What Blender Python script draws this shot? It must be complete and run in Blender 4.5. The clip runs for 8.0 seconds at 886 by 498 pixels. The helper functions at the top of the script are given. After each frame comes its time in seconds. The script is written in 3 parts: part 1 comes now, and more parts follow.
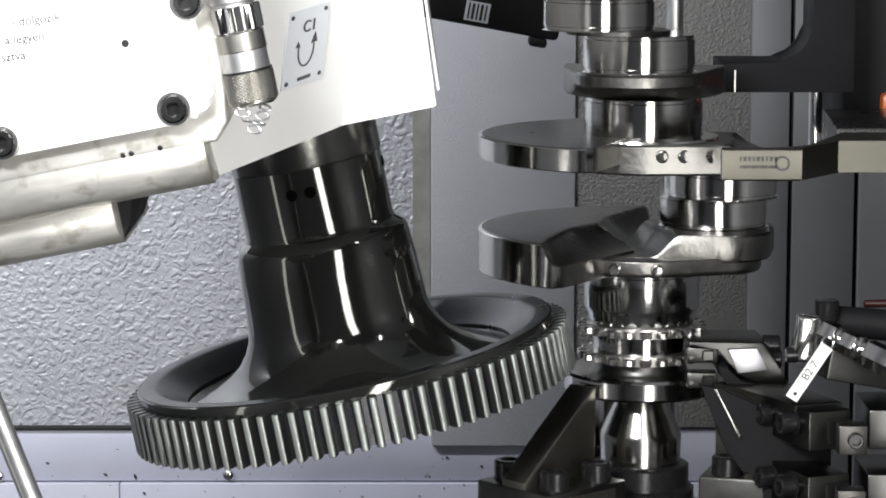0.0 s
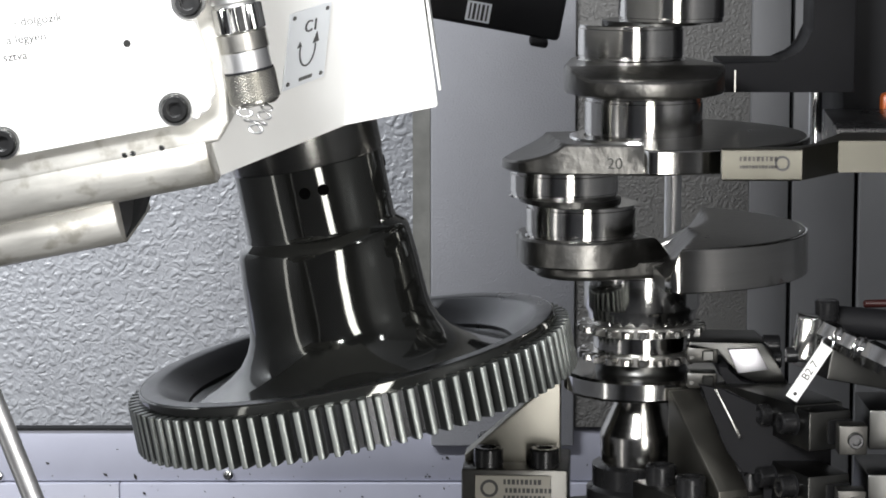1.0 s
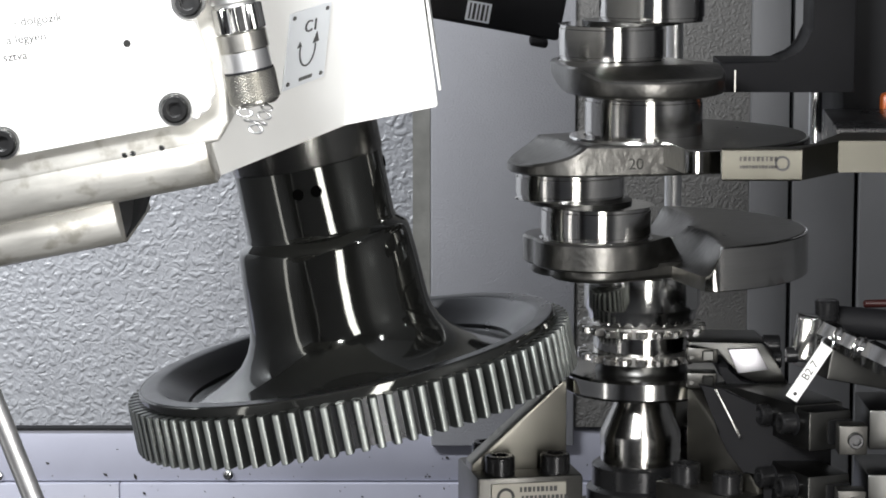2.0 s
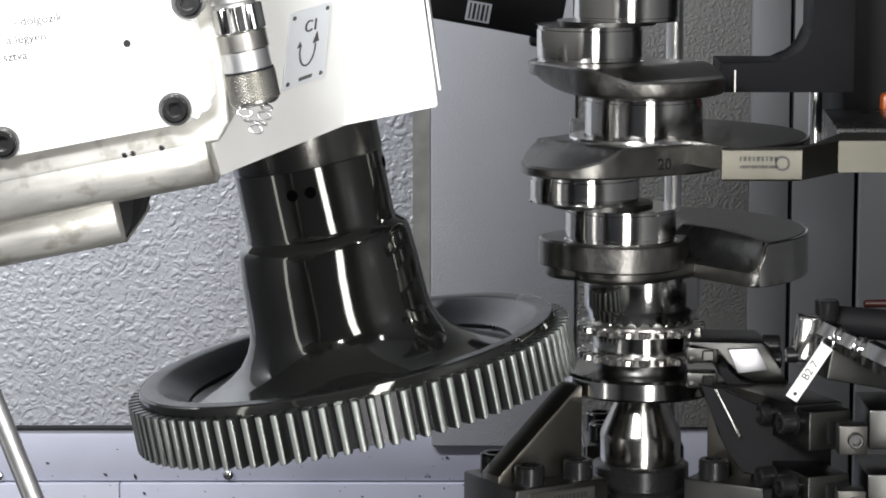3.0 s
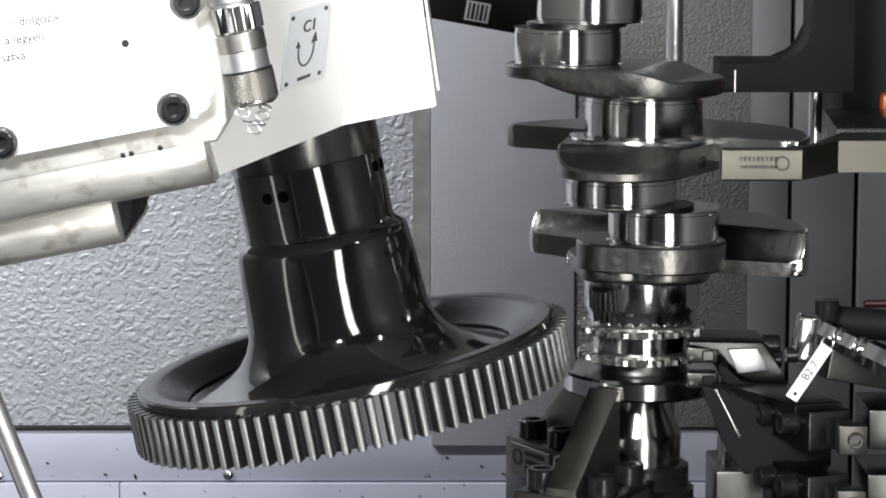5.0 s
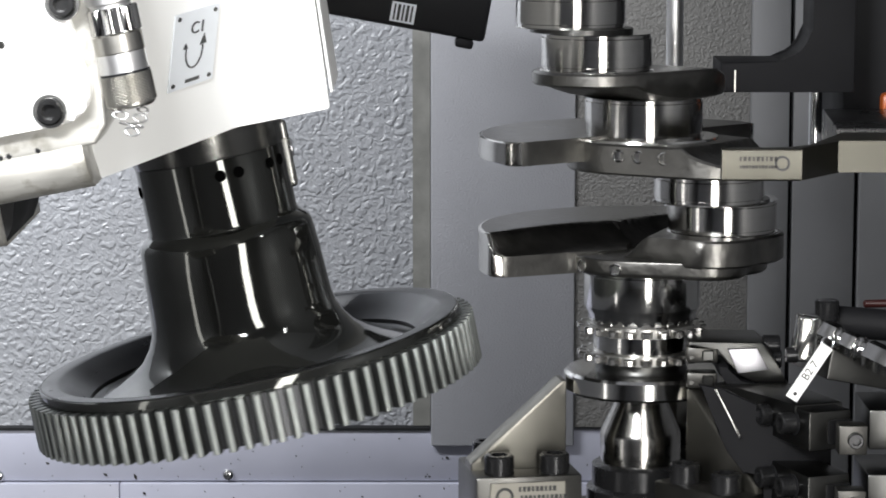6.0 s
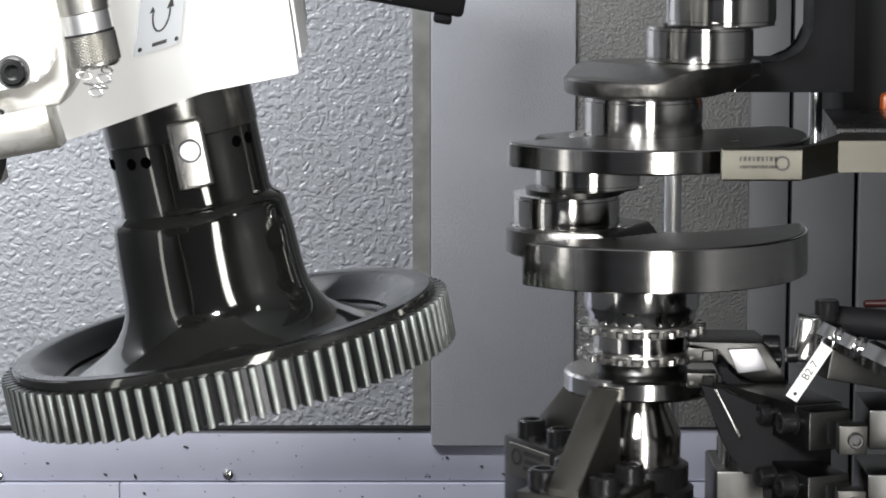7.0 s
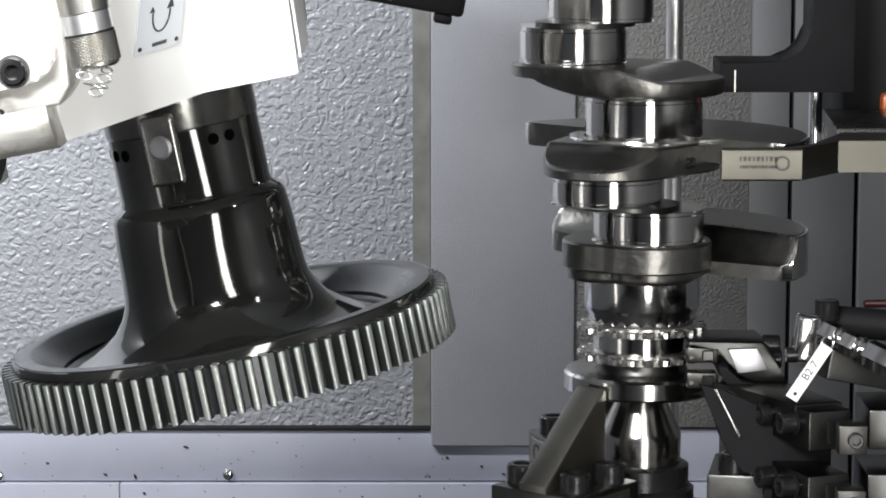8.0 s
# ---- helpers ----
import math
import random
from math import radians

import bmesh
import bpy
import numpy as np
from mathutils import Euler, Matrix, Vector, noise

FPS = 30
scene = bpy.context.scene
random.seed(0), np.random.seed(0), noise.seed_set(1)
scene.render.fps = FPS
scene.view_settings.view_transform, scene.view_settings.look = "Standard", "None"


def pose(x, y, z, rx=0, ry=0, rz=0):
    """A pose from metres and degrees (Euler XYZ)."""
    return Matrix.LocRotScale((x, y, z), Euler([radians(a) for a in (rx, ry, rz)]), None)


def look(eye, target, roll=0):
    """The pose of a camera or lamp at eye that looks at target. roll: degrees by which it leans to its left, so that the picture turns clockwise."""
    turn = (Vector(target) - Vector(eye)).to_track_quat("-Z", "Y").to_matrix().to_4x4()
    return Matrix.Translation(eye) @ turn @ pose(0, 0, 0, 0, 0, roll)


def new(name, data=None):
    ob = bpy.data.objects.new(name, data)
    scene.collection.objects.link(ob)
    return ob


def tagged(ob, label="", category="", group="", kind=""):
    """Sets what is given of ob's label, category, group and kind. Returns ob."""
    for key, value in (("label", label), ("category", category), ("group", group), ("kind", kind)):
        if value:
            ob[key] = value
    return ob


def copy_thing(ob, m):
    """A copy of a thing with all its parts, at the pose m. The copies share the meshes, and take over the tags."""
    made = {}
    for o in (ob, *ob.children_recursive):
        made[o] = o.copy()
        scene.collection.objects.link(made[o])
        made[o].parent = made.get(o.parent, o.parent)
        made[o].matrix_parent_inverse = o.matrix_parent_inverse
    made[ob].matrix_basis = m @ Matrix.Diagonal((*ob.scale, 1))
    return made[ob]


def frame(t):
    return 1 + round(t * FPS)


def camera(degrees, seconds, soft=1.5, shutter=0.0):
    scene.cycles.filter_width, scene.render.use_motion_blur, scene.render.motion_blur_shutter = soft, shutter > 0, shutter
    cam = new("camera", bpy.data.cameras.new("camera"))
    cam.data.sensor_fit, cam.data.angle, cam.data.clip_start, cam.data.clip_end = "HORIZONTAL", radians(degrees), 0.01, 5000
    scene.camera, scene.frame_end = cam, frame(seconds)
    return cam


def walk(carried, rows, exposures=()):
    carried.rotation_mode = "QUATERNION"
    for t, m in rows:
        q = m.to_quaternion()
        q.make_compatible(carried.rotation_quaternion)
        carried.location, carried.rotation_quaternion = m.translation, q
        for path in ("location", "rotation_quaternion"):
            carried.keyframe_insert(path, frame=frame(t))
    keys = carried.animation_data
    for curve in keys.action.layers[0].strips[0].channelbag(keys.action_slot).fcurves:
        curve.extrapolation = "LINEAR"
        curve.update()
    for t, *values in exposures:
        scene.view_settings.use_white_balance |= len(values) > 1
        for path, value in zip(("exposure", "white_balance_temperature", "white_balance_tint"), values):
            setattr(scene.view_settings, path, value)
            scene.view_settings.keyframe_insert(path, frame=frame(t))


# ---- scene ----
# camera: it stands still outside the machine's open door, slightly above the work
D_CAM, ELEV = 1.504356, radians(8.3)
TX = -0.1103
EYE = (TX, -D_CAM * math.cos(ELEV), 1.0 + D_CAM * math.sin(ELEV))
cam = camera(18.5, 8.0, soft=1.8, shutter=0.25)
walk(cam, [(0.0, look(EYE, (TX, 0, 1.0))), (8.0, look(EYE, (TX, 0, 1.0)))],
     exposures=[(0.0, 0.0), (8.0, 0.0)])

# ---- world and lamps ----
world = bpy.data.worlds.new("world")
scene.world = world
world.use_nodes = True
world.node_tree.nodes["Background"].inputs[0].default_value = (0.75, 0.8, 0.9, 1)
world.node_tree.nodes["Background"].inputs[1].default_value = 0.1


def area(name, place, aim, sx, sy, watts, color=(1, 1, 1)):
    data = bpy.data.lights.new(name, "AREA")
    data.shape, data.size, data.size_y, data.energy, data.color = "RECTANGLE", sx, sy, watts, color
    ob = new(name, data)
    ob.matrix_world = look(place, aim)
    return ob


DOOR_LIGHT = (0.165, -1.15, 0.98)
area("door_light", DOOR_LIGHT, (-0.12, 0, 0.98), 0.17, 0.9, 7.4, (1.0, 0.98, 0.95))
area("led_strip_light", (-0.78, -0.50, 0.98), (0, 0, 0.98), 0.05, 0.8, 0.40, (1.0, 0.98, 0.95))
area("wall_tube_light", (-0.72, 0.26, 1.50), (-0.70, 0.80, 1.20), 0.52, 0.06, 14.3, (0.96, 0.975, 1.0))
for lift in (0.0, 0.07, 0.14):
    area("led_spot_light", (0.42, -0.62, 1.62 + lift), (-0.15, -0.1, 0.95), 0.042, 0.042, 0.22, (0.97, 0.98, 1.0))
area("work_light", (-0.40, -1.15, 1.48), (-0.36, -0.25, 1.10), 0.30, 0.10, 18.0, (0.97, 0.98, 1.0))


# ---- materials ----
def shade(name, color, metal=0.0, rough=0.5, var=0.12, scale=60.0, bump=0.0, bump_scale=400.0, grain=None, spots=0.0, coat=0.0, spec=0.5, spot_from=0.62, spot_scale=35.0):
    """A node material: a base colour with fine and broad variation, uneven gloss and relief."""
    m = bpy.data.materials.new(name)
    m.use_nodes = True
    nt = m.node_tree
    n, l = nt.nodes, nt.links
    b = n["Principled BSDF"]
    b.inputs["Metallic"].default_value = metal
    b.inputs["Coat Weight"].default_value = coat
    b.inputs["Specular IOR Level"].default_value = spec
    tc = n.new("ShaderNodeTexCoord")
    mp = n.new("ShaderNodeMapping")
    if grain:
        mp.inputs["Scale"].default_value = grain
    l.new(tc.outputs["Object"], mp.inputs["Vector"])
    n1, n2 = n.new("ShaderNodeTexNoise"), n.new("ShaderNodeTexNoise")
    for q, s, d in ((n1, scale, 4), (n2, scale * 0.13, 3)):
        q.inputs["Scale"].default_value, q.inputs["Detail"].default_value = s, d
        l.new(mp.outputs[0], q.inputs["Vector"])
    add = n.new("ShaderNodeMath")
    add.operation = "ADD"
    l.new(n1.outputs["Fac"], add.inputs[0]), l.new(n2.outputs["Fac"], add.inputs[1])
    ramp = n.new("ShaderNodeMapRange")
    ramp.inputs["From Min"].default_value, ramp.inputs["From Max"].default_value = 0.6, 1.4
    ramp.inputs["To Min"].default_value, ramp.inputs["To Max"].default_value = 1 - var, 1 + var
    l.new(add.outputs[0], ramp.inputs["Value"])
    mul = n.new("ShaderNodeVectorMath")
    mul.operation = "SCALE"
    mul.inputs[0].default_value = color
    l.new(ramp.outputs[0], mul.inputs["Scale"])
    last = mul.outputs[0]
    if spots:
        sp = n.new("ShaderNodeTexNoise")
        sp.inputs["Scale"].default_value, sp.inputs["Detail"].default_value = spot_scale, 6
        l.new(tc.outputs["Object"], sp.inputs["Vector"])
        sr = n.new("ShaderNodeMapRange")
        sr.inputs["From Min"].default_value, sr.inputs["From Max"].default_value = spot_from, spot_from + 0.12
        sr.inputs["To Max"].default_value = spots
        l.new(sp.outputs["Fac"], sr.inputs["Value"])
        mx = n.new("ShaderNodeMix")
        mx.data_type = "RGBA"
        l.new(sr.outputs[0], mx.inputs["Factor"]), l.new(last, mx.inputs["A"])
        mx.inputs["B"].default_value = (color[0] * 0.45, color[1] * 0.42, color[2] * 0.36, 1)
        last = mx.outputs["Result"]
    l.new(last, b.inputs["Base Color"])
    rr = n.new("ShaderNodeMapRange")
    rr.inputs["From Min"].default_value, rr.inputs["From Max"].default_value = 0.6, 1.4
    rr.inputs["To Min"].default_value, rr.inputs["To Max"].default_value = rough * 0.8, min(1, rough * 1.2)
    l.new(add.outputs[0], rr.inputs["Value"]), l.new(rr.outputs[0], b.inputs["Roughness"])
    if bump:
        bn = n.new("ShaderNodeTexNoise")
        bn.inputs["Scale"].default_value, bn.inputs["Detail"].default_value = bump_scale, 3
        l.new(mp.outputs[0], bn.inputs["Vector"])
        bp = n.new("ShaderNodeBump")
        bp.inputs["Strength"].default_value, bp.inputs["Distance"].default_value = bump, 0.001
        l.new(bn.outputs["Fac"], bp.inputs["Height"]), l.new(bp.outputs[0], b.inputs["Normal"])
    return m


def hammered(name, color, depth=0.0012, size=128.0, rough=0.34):
    """Wrinkled structure paint on sheet metal: flat glossy flakes between short wavy creases."""
    m = shade(name, color, 0.0, rough, 0.08, 25.0)
    nt = m.node_tree
    n, l = nt.nodes, nt.links
    tc = n.new("ShaderNodeTexCoord")
    mp = n.new("ShaderNodeMapping")
    mp.inputs["Scale"].default_value = (0.9, 1.0, 1.0)
    l.new(tc.outputs["Object"], mp.inputs["Vector"])
    no = n.new("ShaderNodeTexNoise")
    no.inputs["Scale"].default_value, no.inputs["Detail"].default_value, no.inputs["Roughness"].default_value = size, 2.0, 0.45
    no.inputs["Distortion"].default_value = 0.25
    l.new(mp.outputs[0], no.inputs["Vector"])
    sub = n.new("ShaderNodeMath")
    sub.operation = "SUBTRACT"
    sub.inputs[1].default_value = 0.5
    l.new(no.outputs["Fac"], sub.inputs[0])
    ab = n.new("ShaderNodeMath")
    ab.operation = "ABSOLUTE"
    l.new(sub.outputs[0], ab.inputs[0])
    mr = n.new("ShaderNodeMapRange")
    mr.interpolation_type = "SMOOTHSTEP"
    mr.inputs["From Max"].default_value = 0.20
    l.new(ab.outputs[0], mr.inputs["Value"])
    big = n.new("ShaderNodeTexNoise")
    big.inputs["Scale"].default_value, big.inputs["Detail"].default_value = size * 1.7, 2
    l.new(tc.outputs["Object"], big.inputs["Vector"])
    ad = n.new("ShaderNodeMath")
    ad.operation = "MULTIPLY_ADD"
    ad.inputs[1].default_value = 1.1
    l.new(big.outputs["Fac"], ad.inputs[0]), l.new(mr.outputs[0], ad.inputs[2])
    bp = n.new("ShaderNodeBump")
    bp.inputs["Strength"].default_value, bp.inputs["Distance"].default_value = 0.75, depth
    l.new(ad.outputs[0], bp.inputs["Height"])
    l.new(bp.outputs[0], n["Principled BSDF"].inputs["Normal"])
    return m


M_STEEL = shade("ground_steel", (0.60, 0.59, 0.57), 1.0, 0.09, 0.06, 40, 0.03, 300, (1, 1, 60))
M_RIM = shade("turned_steel", (0.50, 0.49, 0.47), 1.0, 0.11, 0.08, 40, 0.03, 300, (1, 1, 40))
M_FORGED = shade("forged_steel", (0.185, 0.181, 0.170), 1.0, 0.33, 0.32, 90, 0.30, 240)
M_BLACK = shade("black_tool_steel", (0.092, 0.094, 0.088), 0.88, 0.075, 0.12, 30, 0.015, 200)
# crest of the cutter teeth, lightened to carry its highlight
M_TOOTH = shade("lit_tooth_crest", (0.36, 0.38, 0.36), 0.75, 0.42, 0.12, 60, 0.03, 300)
M_OXIDE = shade("black_oxide", (0.026, 0.026, 0.027), 0.6, 0.28, 0.25, 80, 0.05, 500)
M_DARK = shade("burnished_dark_steel", (0.072, 0.072, 0.069), 1.0, 0.31, 0.22, 40, 0.05, 300)
M_GREY = shade("milled_steel", (0.42, 0.41, 0.38), 1.0, 0.34, 0.12, 50, 0.05, 350, (1, 20, 1))
M_PLATE = shade("nickel_plate", (0.235, 0.226, 0.198), 1.0, 0.40, 0.10, 60, 0.03, 300)
M_CHROME = shade("chrome", (0.75, 0.75, 0.75), 1.0, 0.12, 0.05, 40)
M_CAST = shade("bare_machined_casting", (0.60, 0.59, 0.55), 0.55, 0.33, 0.35, 90, 0.25, 320, (0.35, 1, 1), 0.60, spot_from=0.54, spot_scale=95.0)
M_WHITE = shade("white_enamel", (0.86, 0.86, 0.84), 0.0, 0.30, 0.03, 20, 0.02, 200)
M_LABEL = shade("label_white", (0.74, 0.77, 0.80), 0.0, 0.4, 0.05, 80)
M_INK = shade("black_ink", (0.02, 0.02, 0.02), 0.0, 0.5, 0.1, 80)
M_WALL = hammered("structure_paint", (0.31, 0.32, 0.34))
M_SMOOTH = shade("grey_enamel", (0.355, 0.36, 0.385), 0.0, 0.36, 0.05, 20, 0.55, 620)
# finer structure paint; the strip's shade is put into its darker tone
M_WALL_SHADED = hammered("shaded_structure_paint", (0.155, 0.153, 0.147), 0.0007, 290.0, 0.55)
M_LEDGE = shade("light_grey_enamel", (0.45, 0.46, 0.545), 0.0, 0.35, 0.05, 30, 0.02, 300)
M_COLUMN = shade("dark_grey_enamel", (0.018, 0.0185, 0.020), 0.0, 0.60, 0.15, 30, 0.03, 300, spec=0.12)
M_PLASTIC = shade("black_plastic", (0.010, 0.010, 0.011), 0.0, 0.6, 0.2, 60, 0.04, 500, spec=0.2)
M_ORANGE = shade("orange_plastic", (0.50, 0.11, 0.02), 0.0, 0.4, 0.08, 60)
M_SIDE = shade("side_wall_enamel", (0.14, 0.142, 0.15), 0.0, 0.5, 0.10, 20, 0.05, 300)
M_COLLAR = shade("spindle_nose_steel", (0.24, 0.238, 0.225), 1.0, 0.20, 0.12, 40, 0.03, 300, (1, 1, 40))
M_JOINT = shade("dirty_sealed_paint", (0.19, 0.19, 0.175), 0.0, 0.6, 0.30, 60, 0.4, 160)
M_PANEL = shade("mid_grey_enamel", (0.150, 0.152, 0.157), 0.0, 0.4, 0.08, 25, 0.06, 300)
M_SATIN = shade("satin_steel", (0.72, 0.72, 0.72), 1.0, 0.42, 0.08, 60, 0.03, 300)
M_DIRT = shade("dark_chip", (0.03, 0.028, 0.025), 0.3, 0.5, 0.3, 90)
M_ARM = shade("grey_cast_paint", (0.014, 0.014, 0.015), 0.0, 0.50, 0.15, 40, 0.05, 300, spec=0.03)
M_JAW = shade("plated_jaw", (0.088, 0.085, 0.072), 1.0, 0.38, 0.10, 60, 0.03, 300)
M_CLAMP = shade("worn_clamp_steel", (0.115, 0.113, 0.106), 1.0, 0.38, 0.22, 45, 0.06, 320)
M_SHELL = shade("black_rim_steel", (0.040, 0.041, 0.043), 0.80, 0.30, 0.15, 50, 0.03, 300)
M_HEAD = shade("worn_screw_steel", (0.13, 0.13, 0.13), 1.0, 0.24, 0.15, 80, 0.04, 400)
M_RING = shade("sprocket_steel", (0.56, 0.55, 0.53), 1.0, 0.30, 0.10, 60, 0.03, 300)
M_RED = shade("red_plastic", (0.035, 0.008, 0.007), 0.0, 0.4, 0.1, 60)
M_CONE = shade("turned_cone_steel", (0.42, 0.41, 0.39), 1.0, 0.17, 0.10, 40, 0.03, 300, (1, 1, 60))
M_NUT = shade("worn_milled_steel", (0.090, 0.088, 0.082), 1.0, 0.40, 0.15, 50, 0.05, 350)
M_KEY = shade("key_steel", (0.40, 0.395, 0.375), 1.0, 0.26, 0.15, 50, 0.05, 350)
M_WASHER = shade("zinc_washer", (0.55, 0.55, 0.53), 1.0, 0.25, 0.08, 60)
# sides of the cutter teeth, darkened as shade between the crests
M_FLANK = shade("shaded_tooth_flank", (0.120, 0.127, 0.122), 0.9, 0.36, 0.15, 60, 0.03, 300)
M_TURNED = shade("fine_turned_steel", (0.62, 0.615, 0.60), 1.0, 0.14, 0.08, 60)
M_VOID = shade("deep_hole", (0.003, 0.003, 0.003), 0.0, 0.9, 0.1, 60, spec=0.0)
M_MILLED = shade("milled_bright", (0.62, 0.61, 0.64), 1.0, 0.42, 0.10, 90, 0.05, 500, (1, 1, 12))
M_TAG = shade("engraved_tag", (0.72, 0.72, 0.70), 0.2, 0.4, 0.06, 80)


# ---- mesh tools ----
def part(name, bm, material, parent=None, label="", smooth=True):
    """Links a bmesh as one mesh object under a thing or under a part."""
    me = bpy.data.meshes.new(name)
    bmesh.ops.recalc_face_normals(bm, faces=bm.faces)
    bm.to_mesh(me)
    bm.free()
    me.materials.append(material)
    if smooth:
        me.shade_smooth()
        me.set_sharp_from_angle(angle=radians(32))
    ob = new(name, me)
    ob.parent = parent
    if label:
        tagged(ob, label)
    return ob


def thing(name, m, label, category, group="", kind=""):
    ob = new(name)
    ob.matrix_world = m
    return tagged(ob, label, category, group, kind)


def lathe(profile, seg=96, closed=True):
    """A solid turned round z from (radius, height) pairs, bottom to top."""
    bm = bmesh.new()
    rings = []
    for r, z in profile:
        rings.append([bm.verts.new((r * math.cos(2 * math.pi * i / seg), r * math.sin(2 * math.pi * i / seg), z)) for i in range(seg)])
    for a, b in zip(rings, rings[1:]):
        for i in range(seg):
            bm.faces.new((a[i], a[(i + 1) % seg], b[(i + 1) % seg], b[i]))
    if closed:
        bm.faces.new(rings[0]), bm.faces.new(rings[-1])
    return bm


def ring(profile, seg=96):
    """A closed section turned round z: the last point joins the first."""
    bm = lathe(profile + profile[:1], seg, False)
    bmesh.ops.remove_doubles(bm, verts=bm.verts, dist=1e-7)
    return bm


def prism(outline, z0, z1, bevel=0.0, seg=2):
    """An outline in x, y pulled up from z0 to z1, its edges rounded."""
    bm = bmesh.new()
    low = [bm.verts.new((x, y, z0)) for x, y in outline]
    top = [bm.verts.new((x, y, z1)) for x, y in outline]
    k = len(outline)
    caps = [bm.faces.new(low), bm.faces.new(top)]
    for i in range(k):
        bm.faces.new((low[i], low[(i + 1) % k], top[(i + 1) % k], top[i]))
    if bevel:
        edges = list({e for f in caps for e in f.edges})
        bmesh.ops.bevel(bm, geom=edges, offset=bevel, segments=seg, profile=0.5, affect="EDGES")
    return bm


def loft(outline, z0, z1, low_round, top_round, steps=5):
    """A polar outline between z0 and z1; its lower and upper edges are rounded by their own depths."""
    h = z1 - z0
    levels = []
    for i in range(steps + 1):
        a = math.pi / 2 * i / steps
        levels.append((z0 + min(low_round, h * 0.6) * (1 - math.cos(a)), low_round * (1 - math.sin(a))))
    for i in range(steps + 1):
        a = math.pi / 2 * (1 - i / steps)
        levels.append((z1 - min(top_round, h * 0.38) * (1 - math.cos(a)), top_round * (1 - math.sin(a))))
    bm = bmesh.new()
    rings = []
    for z, d in levels:
        rg = []
        for x, y in outline:
            r = math.hypot(x, y)
            f = max(0.2, (r - d) / r)
            rg.append(bm.verts.new((x * f, y * f, z)))
        rings.append(rg)
    k = len(outline)
    for a, b in zip(rings, rings[1:]):
        for i in range(k):
            bm.faces.new((a[i], a[(i + 1) % k], b[(i + 1) % k], b[i]))
    bm.faces.new(rings[0]), bm.faces.new(rings[-1])
    return bm


def block(sx, sy, sz, bevel=0.001, seg=2, m=None):
    """A box round its centre with rounded edges."""
    bm = bmesh.new()
    bmesh.ops.create_cube(bm, size=1.0)
    bmesh.ops.scale(bm, vec=(sx, sy, sz), verts=bm.verts)
    if bevel:
        bmesh.ops.bevel(bm, geom=list(bm.edges), offset=bevel, segments=seg, profile=0.5, affect="EDGES")
    if m is not None:
        bm.transform(m)
    return bm


def moved(bm, m):
    bm.transform(m)
    return bm


def joined(*bms):
    out = bmesh.new()
    for bm in bms:
        me = bpy.data.meshes.new("tmp")
        bm.to_mesh(me)
        bm.free()
        out.from_mesh(me)
        bpy.data.meshes.remove(me)
    return out


def along(a, b):
    """The pose whose z runs from a to b, with its origin at a."""
    a, b = Vector(a), Vector(b)
    return Matrix.Translation(a) @ (b - a).to_track_quat("Z", "Y").to_matrix().to_4x4()


def rod(a, b, r, seg=24, chamfer=0.0):
    h = (Vector(b) - Vector(a)).length
    c = chamfer
    prof = [(r - c, 0), (r, c), (r, h - c), (r - c, h)] if c else [(r, 0), (r, h)]
    return moved(lathe(prof, seg), along(a, b))


def lettering(name, text, size, m, material, parent, depth=0.0002):
    cu = bpy.data.curves.new(name, "FONT")
    cu.body, cu.size, cu.extrude, cu.align_x, cu.align_y = text, size, depth, "CENTER", "CENTER"
    tmp = new("tmp_text", cu)
    bpy.context.view_layer.update()
    me = bpy.data.meshes.new_from_object(tmp.evaluated_get(bpy.context.evaluated_depsgraph_get()))
    bpy.data.objects.remove(tmp)
    me.materials.clear()
    me.materials.append(material)
    me.transform(m)
    me.name = name
    ob = new(name, me)
    ob.parent = parent
    return ob


def cap_screw(r, h):
    """A socket head with its hexagon hole, standing on z = 0."""
    prof = [(r, 0), (r, h - r * 0.12), (r - r * 0.12, h), (r * 0.58, h)]
    bm = lathe(prof, 28, False)
    rim = [v for v in bm.verts if abs(v.co.z - h) < 1e-6 and v.co.xy.length < r * 0.7]
    seg = 28
    ins = [bm.verts.new((v.co.x, v.co.y, h * 0.4)) for v in rim]
    for i in range(seg):
        bm.faces.new((rim[i], rim[(i + 1) % seg], ins[(i + 1) % seg], ins[i]))
    bm.faces.new(ins)
    bm.faces.new([v for v in bm.verts if abs(v.co.z) < 1e-9][:seg])
    return bm


# ---- enclosure ----
FAR = 1.155


def back(x, y, z):
    """Carries a point of the back wall's plan away from the door, to the depth of the wall."""
    return (EYE[0] + (x - EYE[0]) * FAR, EYE[1] + (y - EYE[1]) * FAR, EYE[2] + (z - EYE[2]) * FAR)


